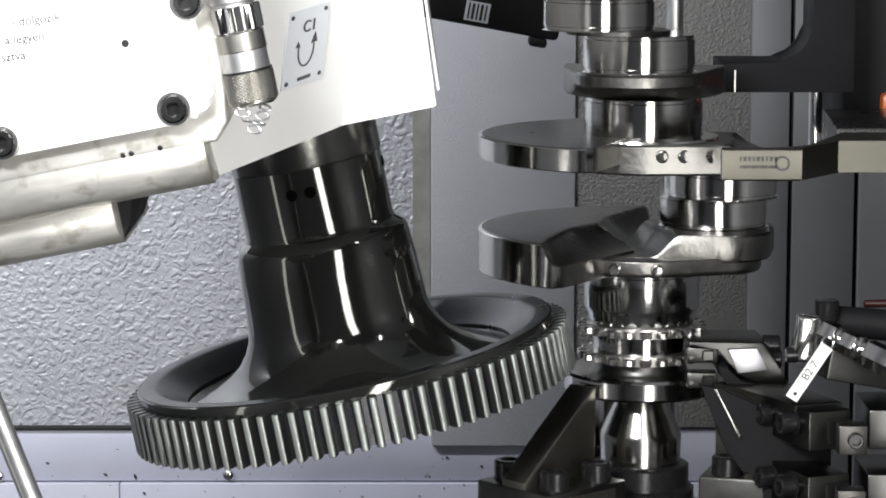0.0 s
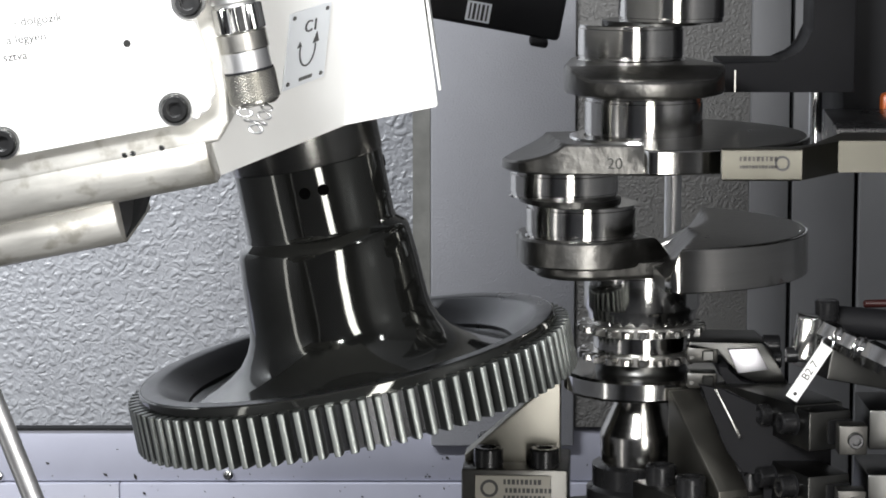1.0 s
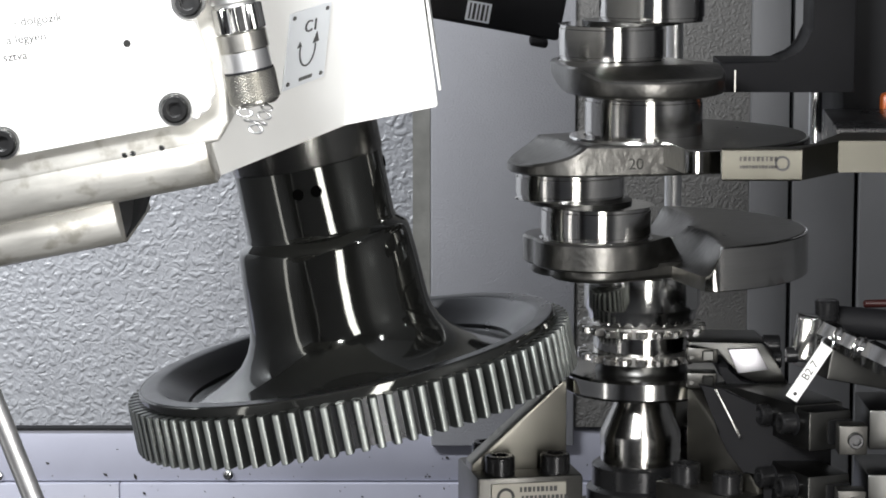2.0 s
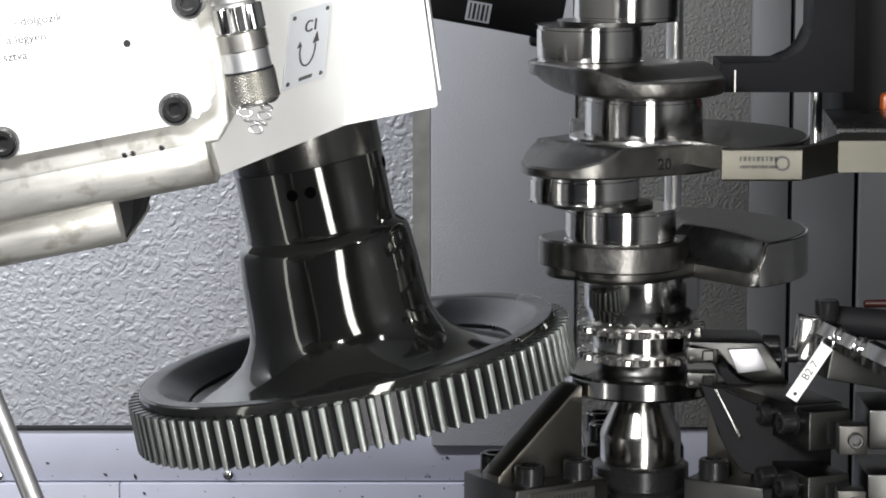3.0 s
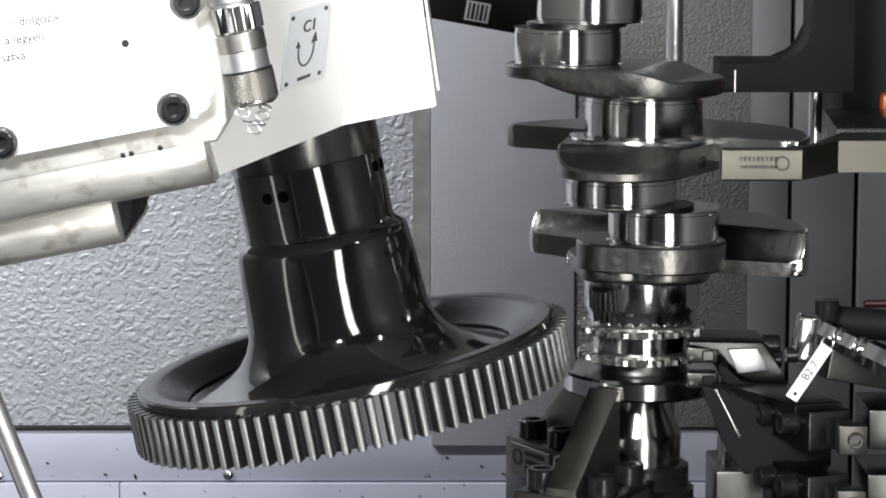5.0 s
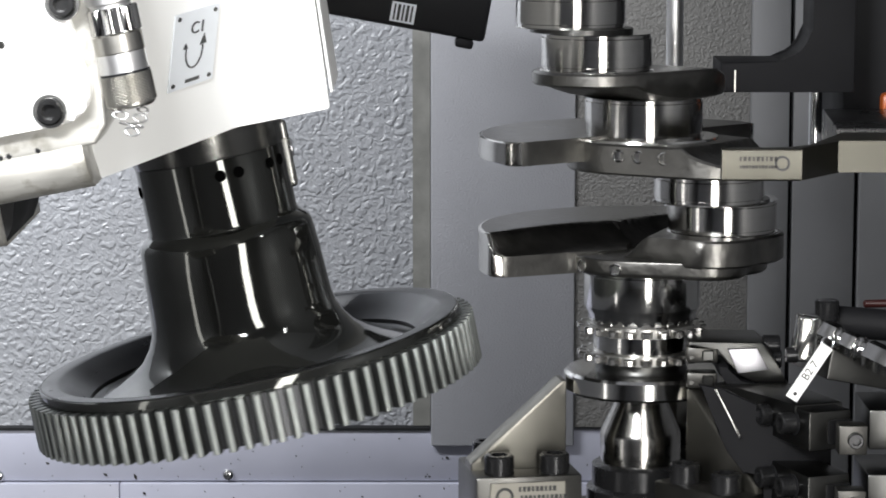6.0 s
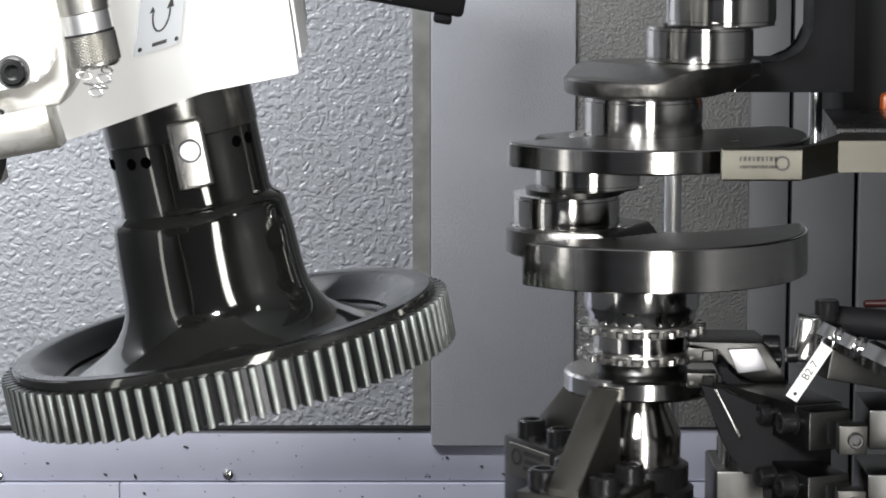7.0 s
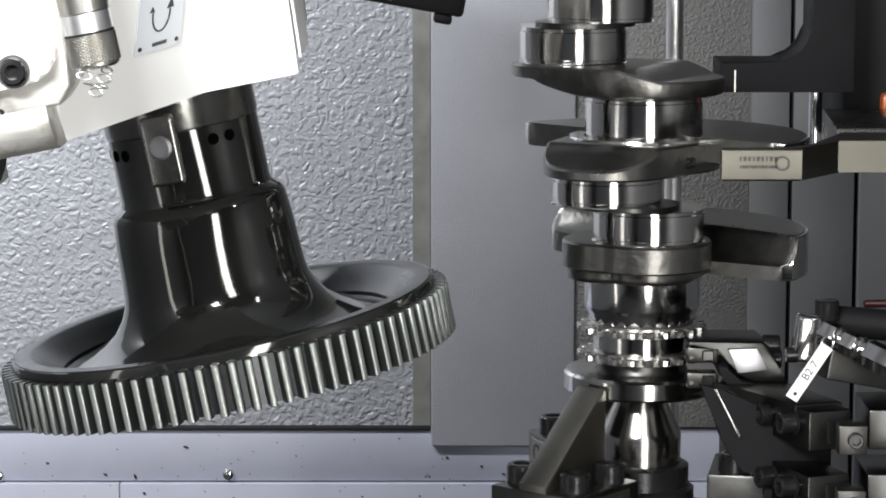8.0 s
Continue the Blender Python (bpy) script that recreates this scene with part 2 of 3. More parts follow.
def setting():
    def far_slab(name, lo, hi, material, label, bevel=0.0):
        return slab(name, back(*lo), back(*hi), material, label, bevel)

    def slab(name, lo, hi, material, label, bevel=0.0):
        c = [(a + b) / 2 for a, b in zip(lo, hi)]
        ob = part(name, block(*[b - a for a, b in zip(lo, hi)], bevel, 2, pose(*c)), material, None, label)
        return tagged(ob, label, "wall" if "wall" in name else "", "", "structure")

    far_slab("wall_north", (-1.0, 0.45, 0.804), (0.118, 0.50, 2.0), M_WALL, "grey sheet metal wall with wrinkled structure paint")
    far_slab("wall_north_base", (-1.0, 0.441, 0.7655), (0.118, 0.50, 0.803), M_LEDGE, "light grey painted base strip of the back wall", 0.001)
    far_slab("wall_north_sill", (-1.0, 0.437, 0.55), (-0.345, 0.50, 0.7645), M_LEDGE, "light grey painted lower panel of the back wall", 0.001)
    far_slab("wall_north_sill_2", (-0.3445, 0.437, 0.55), (0.118, 0.50, 0.7645), M_LEDGE, "light grey painted lower panel of the back wall", 0.001)
    far_slab("trim_2", (-1.0, 0.4395, 0.8032), (-0.12, 0.4497, 0.8050), M_COLUMN, "dark sealing strip over the base strip")
    far_slab("trim_1", (-0.132, 0.446, 0.8055), (-0.1195, 0.4499, 2.0), M_JOINT, "dark sealed joint beside the smooth panel")
    far_slab("panel_1", (-0.119, 0.4355, 0.7925), (-0.016, 0.4495, 2.0), M_SMOOTH, "smooth grey enamelled sheet metal channel", 0.0015)
    # the shade on this strip is painted: a darker tone than wall_north
    far_slab("panel_5", (-0.0158, 0.4378, 0.806), (0.1078, 0.4498, 2.0), M_WALL_SHADED, "textured sheet metal panel behind the crankshaft, its shade painted in", 0.0004)
    far_slab("panel_2", (0.108, 0.43, 0.55), (0.135, 0.50, 2.0), M_PANEL, "plain grey sheet metal panel", 0.001)
    far_slab("panel_3", (0.138, 0.43, 0.55), (0.182, 0.50, 2.0), M_PANEL, "plain grey sheet metal panel", 0.001)
    far_slab("panel_4", (0.1850, 0.425, 0.55), (0.62, 0.50, 2.0), M_PANEL, "plain grey column cover", 0.002)
    slab("wall_east", (0.62, -1.95, 0.5), (0.67, 0.85, 2.0), M_PANEL, "dark grey enamelled side wall")
    slab("wall_west", (-1.05, -1.95, 0.5), (-1.0, 0.85, 2.0), M_SIDE, "dark grey enamelled side wall")
    slab("wall_south", (-1.05, -2.0, 0.5), (0.67, -1.95, 2.0), M_SMOOTH, "dark wall behind the door opening")
    slab("floor", (-1.05, -2.0, 0.45), (0.67, 0.85, 0.5), M_COLUMN, "dark steel machine bed")
    slab("ceiling", (-1.05, -2.0, 2.0), (0.67, 0.85, 2.04), M_SMOOTH, "grey enamelled sheet metal ceiling")


# ---- crankshaft (space: origin on its axis at z = 0) ----
PIN_R, THROW, MAIN_R, CW_R = 0.0297, 0.0438, 0.0324, 0.0909


def web_outline(pin_deg, pin_r, boss_r, second=None, n=144):
    """Outline of a crank web: the hull of boss and pin eye; second is another eye's angle and radius."""
    pts = []
    eyes = [(pin_deg, pin_r)] + ([second] if second else [])
    for i in range(n):
        a = 2 * math.pi * i / n
        dx, dy = math.cos(a), math.sin(a)
        best = boss_r
        for deg, eye_r in eyes:
            px, py = THROW * math.cos(radians(deg)), THROW * math.sin(radians(deg))
            for k in range(13):
                f = k / 12
                cx, cy, rr = px * f, py * f, boss_r + (eye_r - boss_r) * f
                b = cx * dx + cy * dy
                disc = b * b - (cx * cx + cy * cy - rr * rr)
                if disc > 0:
                    best = max(best, b + math.sqrt(disc))
        pts.append((best * dx, best * dy))
    return pts


def crankshaft():
    th = thing("crankshaft", pose(0, 0, 0), "forged steel crankshaft with ground journals standing upright in the chuck", "crankshaft")

    def at_pin(deg):
        return pose(THROW * math.cos(radians(deg)), THROW * math.sin(radians(deg)), 0)

    def journal(name, r, z0, z1, m=Matrix(), fillet=0.0008):
        prof = [(r + fillet, z0), (r - 0.0006, z0 + 0.0006), (r - 0.0006, z0 + 0.0022), (r, z0 + 0.0026),
                (r, z1 - 0.0026), (r - 0.0006, z1 - 0.0022), (r - 0.0006, z1 - 0.0006), (r + fillet, z1)]
        return part(name, moved(lathe(prof, 128), m), M_STEEL, th)

    a1, a2 = 0, 30
    b_low, b_up = a2 - 120, a1 - 120
    # nose: flange, two toothed rings, drum
    part("flange", lathe([(0.0415, 0.9214), (0.043, 0.923), (0.043, 0.9315), (0.0415, 0.933)], 128), M_TURNED, th)
    part("neck", lathe([(0.026, 0.933), (0.025, 0.935), (0.025, 0.939)], 96), M_DARK, th)
    for z in (0.9418, 0.9570):
        rg = part("toothed_ring", ring([(0.024, z - 0.0026), (0.0302, z - 0.0026), (0.0302, z + 0.0026), (0.024, z + 0.0026)], 96), M_RING, th)
        k = 22
        first = None
        for i in range(k):
            if first is None:
                out = [(0.0296, -0.0036), (0.0326, -0.0033), (0.0352, -0.0020), (0.0359, 0), (0.0352, 0.0020), (0.0326, 0.0033), (0.0296, 0.0036)]
                first = part("tooth", prism(out, z - 0.0020, z + 0.0020, 0.0006, 1), M_RING, rg)
            else:
                c = new("tooth", first.data)
                c.parent = rg
                c.matrix_local = pose(0, 0, 0, 0, 0, i * 360 / k)
    part("drum", lathe([(0.0268, 0.939), (0.0268, 0.9615)], 96), M_STEEL, th)
    part("main_journal", lathe([(0.0285, 0.9595), (0.0299, 0.9625), (0.0301, 0.9655), (0.0317, 0.9685), (0.0321, 0.9695), (0.0321, 0.9872), (0.0315, 0.9876), (0.0315, 0.9890), (0.0339, 0.9898)], 128), M_TURNED, th)
    # web 1 with its counterweight
    def stepped(x, y):
        """The web stands full height under its pin and sinks towards the axis."""
        u = min(1, max(0, (x * math.cos(radians(20)) + y * math.sin(radians(20)) + 0.004) / 0.017))
        return 0.9992 + 0.0123 * u * u * (3 - 2 * u)
    part("web", joined(plate(web_outline(a2, 0.0338, 0.0275, (a2 - 26, 0.0270)), lambda x, y: 0.9965, stepped, 30),
                       loft(web_outline(a2, 0.0250, 0.0410, (a2 - 30, 0.0215)), 0.9895, 0.9990, 0.003, 0.001)), M_FORGED, th)
    pocket(th, web_outline(a2, 0.0250, 0.0410, (a2 - 30, 0.0215)), (252, 284), 0.9940)
    weight(th, 88, 243, 0.9890, 1.0128, ((0.0075, 0.015), (0.0115, 0.017)))
    journal("crank_pin", PIN_R, 1.0115, 1.0295, at_pin(a2))
    part("pin_step", moved(lathe([(0.0278, 1.0290), (0.0278, 1.0312)], 96), at_pin(15)), M_DARK, th)
    journal("crank_pin", PIN_R, 1.0307, 1.0455, at_pin(a1))
    # web 2
    def sunk(x, y):
        """The top of this web falls off in a scoop from a straight edge towards its pin."""
        u = min(1, max(0, (x - 0.050) / 0.024))
        return 1.0622 - (0.0108 * u ** 0.6 if u else 0)
    eye = web_outline(a1, 0.0345, 0.0420)
    part("web", plate(eye, lambda x, y: 1.0455, sunk, 26), M_FORGED, th)
    (xa, ya), (x, y), (xb, yb) = eye[23], eye[24], eye[25]
    tangent = math.degrees(math.atan2(yb - ya, xb - xa))
    lettering("casting_mark", "20", 0.0085, pose(x, y, 1.0520, 0, 0, tangent) @ pose(0, 0, 0, 90, 0, 0), M_DARK, th, 0.0008)
    pocket(th, eye, (287, 302, 317), 1.0560)
    part("thrust_ring", ring([(0.0330, 1.0618), (0.0412, 1.0618), (0.0408, 1.0634), (0.0330, 1.0634)], 96), M_TURNED, th, "turned thrust face round the journal")
    weight(th, 80, 256, 1.0515, 1.0645)
    journal("main_journal", MAIN_R, 1.0620, 1.0850)
    # web 3, without counterweight
    def along_pin(x, y):
        return x * math.cos(radians(b_low)) + y * math.sin(radians(b_low))
    part("web", plate(web_outline(b_low, 0.0345, 0.0440),
                      lambda x, y: 1.0850 + 0.0095 * min(1, max(0, math.hypot(x, y) - 0.033, along_pin(x, y) - 0.022) / 0.030) ** 1.4,
                      lambda x, y: 1.1020 - 0.0062 * min(1, max(0, -0.004 - along_pin(x, y)) / 0.022) ** 1.2, 26), M_FORGED, th)
    journal("crank_pin", PIN_R, 1.1020, 1.1220, at_pin(b_low))
    part("pin_step", moved(lathe([(0.0278, 1.1217), (0.0278, 1.1240)], 96), at_pin(b_low - 15)), M_DARK, th)
    journal("crank_pin", PIN_R, 1.1236, 1.1410, at_pin(b_up))
    part("web", loft(web_outline(b_up, 0.0335, 0.0430), 1.1410, 1.1580, 0.0020, 0.0100), M_FORGED, th)
    journal("main_journal", MAIN_R, 1.1580, 1.1820)
    return th


def pocket(th, outline, angles, z):
    """Shallow turned pockets drilled into the flank of a web, each with its raised burr."""
    for d in angles:
        x, y = outline[round(d / 2.5) % len(outline)]
        m = pose(x, y, z, 0, 0, math.degrees(math.atan2(y, x))) @ pose(0, 0, 0, 0, 90, 0)
        part("balance_pocket", moved(lathe([(0.0036, -0.0010), (0.0036, 0.0003), (0.0030, 0.0007), (0.0024, 0.0002), (0.0006, 0.0001)], 24), m), M_TURNED, th, "bright drilled balance pocket")


def plate(outline, z_low, z_top, rings=14, rnd=0.0012):
    """A forged plate in a polar outline; z_low and z_top give its faces' heights at each place."""
    fr = [0.12 + 0.86 * i / (rings - 1) for i in range(rings)]
    bm = bmesh.new()

    def at(f, x, y, fn, dz=0.0):
        return bm.verts.new((x * f, y * f, fn(x * f, y * f) + dz))
    layers = [[at(f, x, y, z_low) for x, y in outline] for f in fr]
    layers += [[at(1, x, y, z_low, rnd) for x, y in outline], [at(1, x, y, z_top, -rnd) for x, y in outline]]
    layers += [[at(f, x, y, z_top) for x, y in outline] for f in reversed(fr)]
    k = len(outline)
    for a, b in zip(layers, layers[1:]):
        for i in range(k):
            bm.faces.new((a[i], a[(i + 1) % k], b[(i + 1) % k], b[i]))
    bm.faces.new(layers[0]), bm.faces.new(layers[-1])
    return bm


def weight(th, d0, d1, z0, z1, ends=((0.0, 0.0), (0.0, 0.0)), corner=0.006):
    """A counterweight: a forged sector, scooped towards its ends, with a turned band round its rim.
    ends: for each end the height of its face and how far the scoop reaches in."""
    def top(r, d, lift):
        z = z1 - lift
        for gap, (face, reach) in ((d - d0, ends[0]), (d1 - d, ends[1])):
            if reach and gap < 80:
                deep = reach * (1.6 - 1.15 * min(1, max(0, (r - 0.04) / (CW_R - 0.04))))
                u = min(1, r * math.sin(radians(max(0, gap))) / deep)
                z = min(z, z0 + face + (z1 - z0 - face) * u ** 1.5 - lift)
        return z

    def body(r0, r1, lift, edge, steps):
        bm = bmesh.new()
        n = 110
        rows = []
        for i in range(n + 1):
            d = d0 + (d1 - d0) * i / n
            # the corners of the outline are rounded off
            gap = r1 * radians(min(d - d0, d1 - d))
            cut = corner - math.sqrt(max(0, corner ** 2 - max(0, corner - gap) ** 2))
            out = r1 - cut
            inner = min(r0, out - 0.0005)
            rr = [inner + (out - edge - inner) * k / steps for k in range(steps + 1)]
            c, q = math.cos(radians(d)), math.sin(radians(d))
            sec = [(r, z0 + lift) for r in rr] + [(out, z0 + lift + edge), (out, max(z0 + lift + edge * 1.5, top(out, d, lift) - edge))]
            sec += [(r, max(z0 + lift + edge * 2, top(r, d, lift))) for r in reversed(rr)]
            rows.append([bm.verts.new((r * c, r * q, z)) for r, z in sec])
        for a, b in zip(rows, rows[1:]):
            for k in range(len(a)):
                bm.faces.new((a[k], a[(k + 1) % len(a)], b[(k + 1) % len(a)], b[k]))
        bm.faces.new(rows[0]), bm.faces.new(rows[-1])
        return bm
    cw = part("counterweight", body(0.009, CW_R - 0.0010, 0.0, 0.0012, 20), M_FORGED, th)
    part("turned_rim", body(CW_R - 0.0050, CW_R, 0.0004, 0.0005, 2), M_RIM, cw, "bright turned rim band")


# ---- chuck with three clamping units (turns with the crankshaft) ----
def chuck():
    th = thing("clamping_chuck", pose(0, 0, 0), "dark steel rotary chuck with three gusseted clamping blocks", "chuck")
    part("pedestal", lathe([(0.13, 0.5), (0.13, 0.52), (0.10, 0.54), (0.10, 0.835), (0.097, 0.838)], 96), M_DARK, th)
    part("centre_cone", lathe([(0.0222, 0.8795), (0.0226, 0.8960), (0.0220, 0.8985), (0.0130, 0.9180), (0.0126, 0.9216)], 96), M_CONE, th, "ground steel centre cone")
    part("collet", lathe([(0.030, 0.838), (0.030, 0.866), (0.027, 0.868), (0.027, 0.879), (0.0245, 0.8805)], 64), M_OXIDE, th)
    head = cap_screw(0.0082, 0.0105)
    first_screw = None
    for k in range(3):
        turn = pose(0, 0, 0, 0, 0, 230 + 120 * k)
        body = part("clamp_block", block(0.059, 0.056, 0.043, 0.0015, 2, pose(0.0690, 0, 0.8590)), M_CLAMP, th)
        body.matrix_local = turn
        rib = moved(prism([(0.0445, 0.880), (0.0978, 0.880), (0.0978, 0.8840), (0.0472, 0.9290), (0.0445, 0.9290)], -0.009, 0.009, 0.0008, 2), pose(0, 0, 0, 90, 0, 0))
        g = part("gusset", rib, M_PLATE, th, "nickel-plated triangular gusset")
        g.matrix_local = turn
        for sx in (0.053, 0.084):
            for sy in (-0.018, 0.018):
                if first_screw is None:
                    first_screw = part("cap_screw", head, M_OXIDE, th, "black socket head cap screw")
                    c = first_screw
                else:
                    c = new("cap_screw", first_screw.data)
                    c.parent = th
                    tagged(c, "black socket head cap screw")
                c.matrix_local = turn @ pose(sx, sy, 0.8805)
        pl = part("name_plate", block(0.042, 0.0012, 0.019, 0.0003, 1, pose(0.070, 0.0284, 0.8680)), M_PLATE, th, "engraved nickel-plated name plate")
        pl.matrix_local = turn
        for n, x0, z, h in ((9, 0.0745, 0.8738, 0.0028), (11, 0.0735, 0.8690, 0.0026), (10, 0.0745, 0.8650, 0.0022)):
            for q in range(n):
                ln = part("engraving", block(0.0013 + 0.0006 * ((q * 7) % 3) / 2, 0.0004, h, 0, 1, pose(x0 - 0.0024 * q, 0.0291, z)), M_INK, th)
                ln.matrix_local = turn
        mk = part("engraving", moved(ring([(0.0034, -0.0002), (0.0050, -0.0002), (0.0050, 0.0002), (0.0034, 0.0002)], 28), pose(0.083, 0.0291, 0.8700, 90, 0, 0)), M_INK, th)
        mk.matrix_local = turn
    return th


# ---- cutting tool and its head ----
TOOL = Matrix((
    (0.98105, -0.00334, -0.19372, -0.16241),
    (0.0, 0.99985, -0.01723, -0.045),
    (0.19375, 0.01691, 0.98091, 0.95299),
    (0, 0, 0, 1)))
GEAR_R, TEETH = 0.1208, 90


def cutter():
    th = thing("gear_cutter", TOOL, "black skiving cutter wheel on a polished flared hub", "cutting tool")
    rim = part("rim", ring([(0.100, -0.028), (0.1100, -0.0305), (0.1138, -0.0300), (0.1138, -0.0010), (0.1125, 0.0004), (0.1052, 0.0004), (0.1030, -0.0006), (0.0960, -0.0062), (0.0890, -0.0115), (0.0885, -0.0200)], 160), M_SHELL, th)
    part("land", ring([(0.1130, -0.0054), (0.1148, -0.0054), (0.1150, -0.0046), (0.1139, -0.0004), (0.1132, 0.0002), (0.1126, -0.0004)], 160), M_BLACK, rim, "polished land above the teeth")
    part("hub", lathe([(0.0880, -0.027), (0.0884, -0.0125), (0.0860, -0.0121), (0.080, -0.0105), (0.0715, -0.0075), (0.0640, -0.0036), (0.0575, 0.0014), (0.0528, 0.0078), (0.0500, 0.0140), (0.0490, 0.0200),
                       (0.0485, 0.028), (0.0478, 0.045), (0.0465, 0.0595), (0.0455, 0.0625), (0.0440, 0.0640), (0.0408, 0.0665), (0.0400, 0.0690), (0.0400, 0.1035), (0.0400, 0.230)], 160), M_BLACK, th)
    part("spindle_collar", lathe([(0.0401, 0.1035), (0.0406, 0.1045), (0.0406, 0.231), (0.040, 0.2315)], 128), M_COLLAR, th)
    # key with its screw at the front, hole pairs round the neck
    def round_neck(deg, z):
        return pose(0, 0, z, 0, 0, deg) @ pose(0.0400, 0, 0, 0, 90, 0)
    kp = part("key", block(0.0365, 0.0185, 0.0050, 0.0023, 4), M_KEY, th, "recessed steel drive key")
    kp.matrix_local = round_neck(-90, 0.0958)
    sc = part("key_screw", lathe([(0.0062, 0.0), (0.0062, 0.0031), (0.0050, 0.0040)], 28), M_MILLED, kp, "bright flush screw")
    sc.matrix_local = pose(-0.002, 0, 0)
    for deg, z in ((-85, 0.0955), (-42, 0.0955), (46, 0.0965), (177, 0.0915)):
        for o in (-7, 7):
            h = part("hole", lathe([(0.0030, -0.001), (0.0030, 0.0004)], 20), M_VOID, th)
            h.matrix_local = round_neck(-90 + deg + o, z)
    w = math.pi * 0.1150 / TEETH
    half = [(0.64, 0.1130), (0.56, 0.1165), (0.49, 0.1192), (0.42, 0.1202), (0.30, 0.1207), (0.13, 0.1209)]
    out = [(-w * a, r) for a, r in half] + [(w * a, r) for a, r in reversed(half)]
    first = None
    for i in range(TEETH):
        if first is None:
            first = part("tooth", prism([(y, x) for x, y in out], -0.0308, -0.0048, 0.0003, 1), M_TOOTH, rim, "grey ground cutter tooth")
            # the crest's highlight is painted as a lighter colour, flanks and ends are shaded darker
            first.data.materials.append(M_FLANK)
            for f in first.data.polygons:
                f.material_index = 0 if f.normal.x > 0.6 else 1
        else:
            c = new("tooth", first.data)
            c.parent = rim
            tagged(c, "grey ground cutter tooth")
            c.matrix_local = pose(0, 0, 0, 0, 0, i * 360 / TEETH)
    return th


def head():
    th = thing("spindle_head", TOOL, "white enamelled spindle head with bare machined casting edges", "machine head")
    # housing: a frontal face, a slanting face, closed behind
    low = [(0.034, -0.200), (0.078, -0.200), (0.072, -0.10), (0.066, 0.14), (-0.16, 0.14), (-0.16, -0.310), (-0.019, -0.310)]
    top = [(0.0690, -0.2000), (0.0855, -0.200), (0.080, -0.10), (0.074, 0.14), (-0.16, 0.14), (-0.16, -0.310), (0.016, -0.310)]
    bm = bmesh.new()
    z0, z1 = 0.140, 0.265
    lo = [bm.verts.new((x, y, z0)) for x, y in low]
    hi = [bm.verts.new((x, y, z1)) for x, y in top]
    bm.faces.new(lo), bm.faces.new(hi)
    for i in range(7):
        bm.faces.new((lo[i], lo[(i + 1) % 7], hi[(i + 1) % 7], hi[i]))
    bmesh.ops.bevel(bm, geom=list(bm.edges), offset=0.0012, segments=2, profile=0.5, affect="EDGES")
    part("housing", bm, M_WHITE, th)
    part("side_sheet", block(0.0012, 0.07, 0.118, 0.0004, 1, pose(0.0832, -0.166, 0.206, 0, 3, 0)), M_WHITE, th, "thin white side sheet")
    # bolted cover plate with instruction text
    rr = 0.014
    x1, zb = -0.006, 0.169
    out = [(-0.20, zb), (x1 - rr, zb)] + [(x1 - rr + rr * math.sin(radians(a)), zb + rr - rr * math.cos(radians(a))) for a in range(10, 91, 10)] + [(x1 - 0.008, 0.265), (-0.20, 0.265)]
    part("cover_plate", moved(prism(out, 0.325, 0.345, 0.0015, 2), pose(0, 0, 0, 90, 0, 0)), M_WHITE, th, "white bolted cover plate with engraved text")
    for x, z in ((-0.0235, 0.1755), (-0.0945, 0.1755), (-0.0095, 0.2165)):
        s = part("cover_screw", moved(cap_screw(0.0054, 0.006), pose(x, -0.345, z, 90, 0, 0)), M_HEAD, th, "dark steel socket head screw")
        part("washer", moved(ring([(0.0054, 0.0), (0.0071, 0.0), (0.0068, 0.0030), (0.0056, 0.0030)], 32), pose(x, -0.345, z, 90, 0, 0)), M_WASHER, s)
    part("rivet", moved(lathe([(0.0016, 0), (0.0014, 0.0008)], 20), pose(-0.0372, -0.3452, 0.205, 90, 0, 0)), M_DARK, th)
    for txt, x, z, s in (("- dolgozik", -0.0705, 0.2212, 0.0050), ("a legyen", -0.0765, 0.2148, 0.0050), ("sztva", -0.0825, 0.2085, 0.0050), ("n", -0.0870, 0.2282, 0.009)):
        lettering("cover_text", txt, s, pose(x, -0.3452, z, 90, 0, 0) @ pose(0, 0, 0, 0, 0, -4), M_DARK, th)
    # bare castings under and beside the cover
    band = [(-0.20, 0.158), (-0.010, 0.158), (-0.004, 0.165), (0.010, 0.265), (-0.20, 0.265)]
    part("casting_band", moved(prism(band, 0.290, 0.337, 0.002, 3), pose(0, 0, 0, 90, 0, 0)), M_CAST, th, "bare machined casting edge")
    def rail(profile, x0, x1):
        return moved(prism(profile, x0, x1, 0.0008, 2), Matrix(((0, 0, 1, 0), (1, 0, 0, 0), (0, 1, 0, 0), (0, 0, 0, 1))))
    part("casting_lip", rail([(-0.20, 0.1395), (-0.3200, 0.1395), (-0.3290, 0.1425), (-0.3345, 0.1480), (-0.3370, 0.1560), (-0.3355, 0.1660), (-0.320, 0.1668), (-0.20, 0.1668)], -0.22, -0.0155), M_CAST, th, "bare machined casting lip")
    part("casting_flange", rail([(-0.20, 0.1190), (-0.2950, 0.1190), (-0.3060, 0.1215), (-0.3130, 0.1275), (-0.3150, 0.1340), (-0.3140, 0.1393), (-0.20, 0.1393)], -0.22, -0.0610), M_CAST, th, "bare machined casting flange")
    # dark wedge added for the shade in the recess beside the flange
    part("recess_shade", moved(prism([(-0.0615, 0.1392), (-0.0530, 0.1392), (-0.0575, 0.1270), (-0.0615, 0.1200)], 0.22, 0.298, 0.0005, 1), pose(0, 0, 0, 90, 0, 0)), M_COLUMN, th)
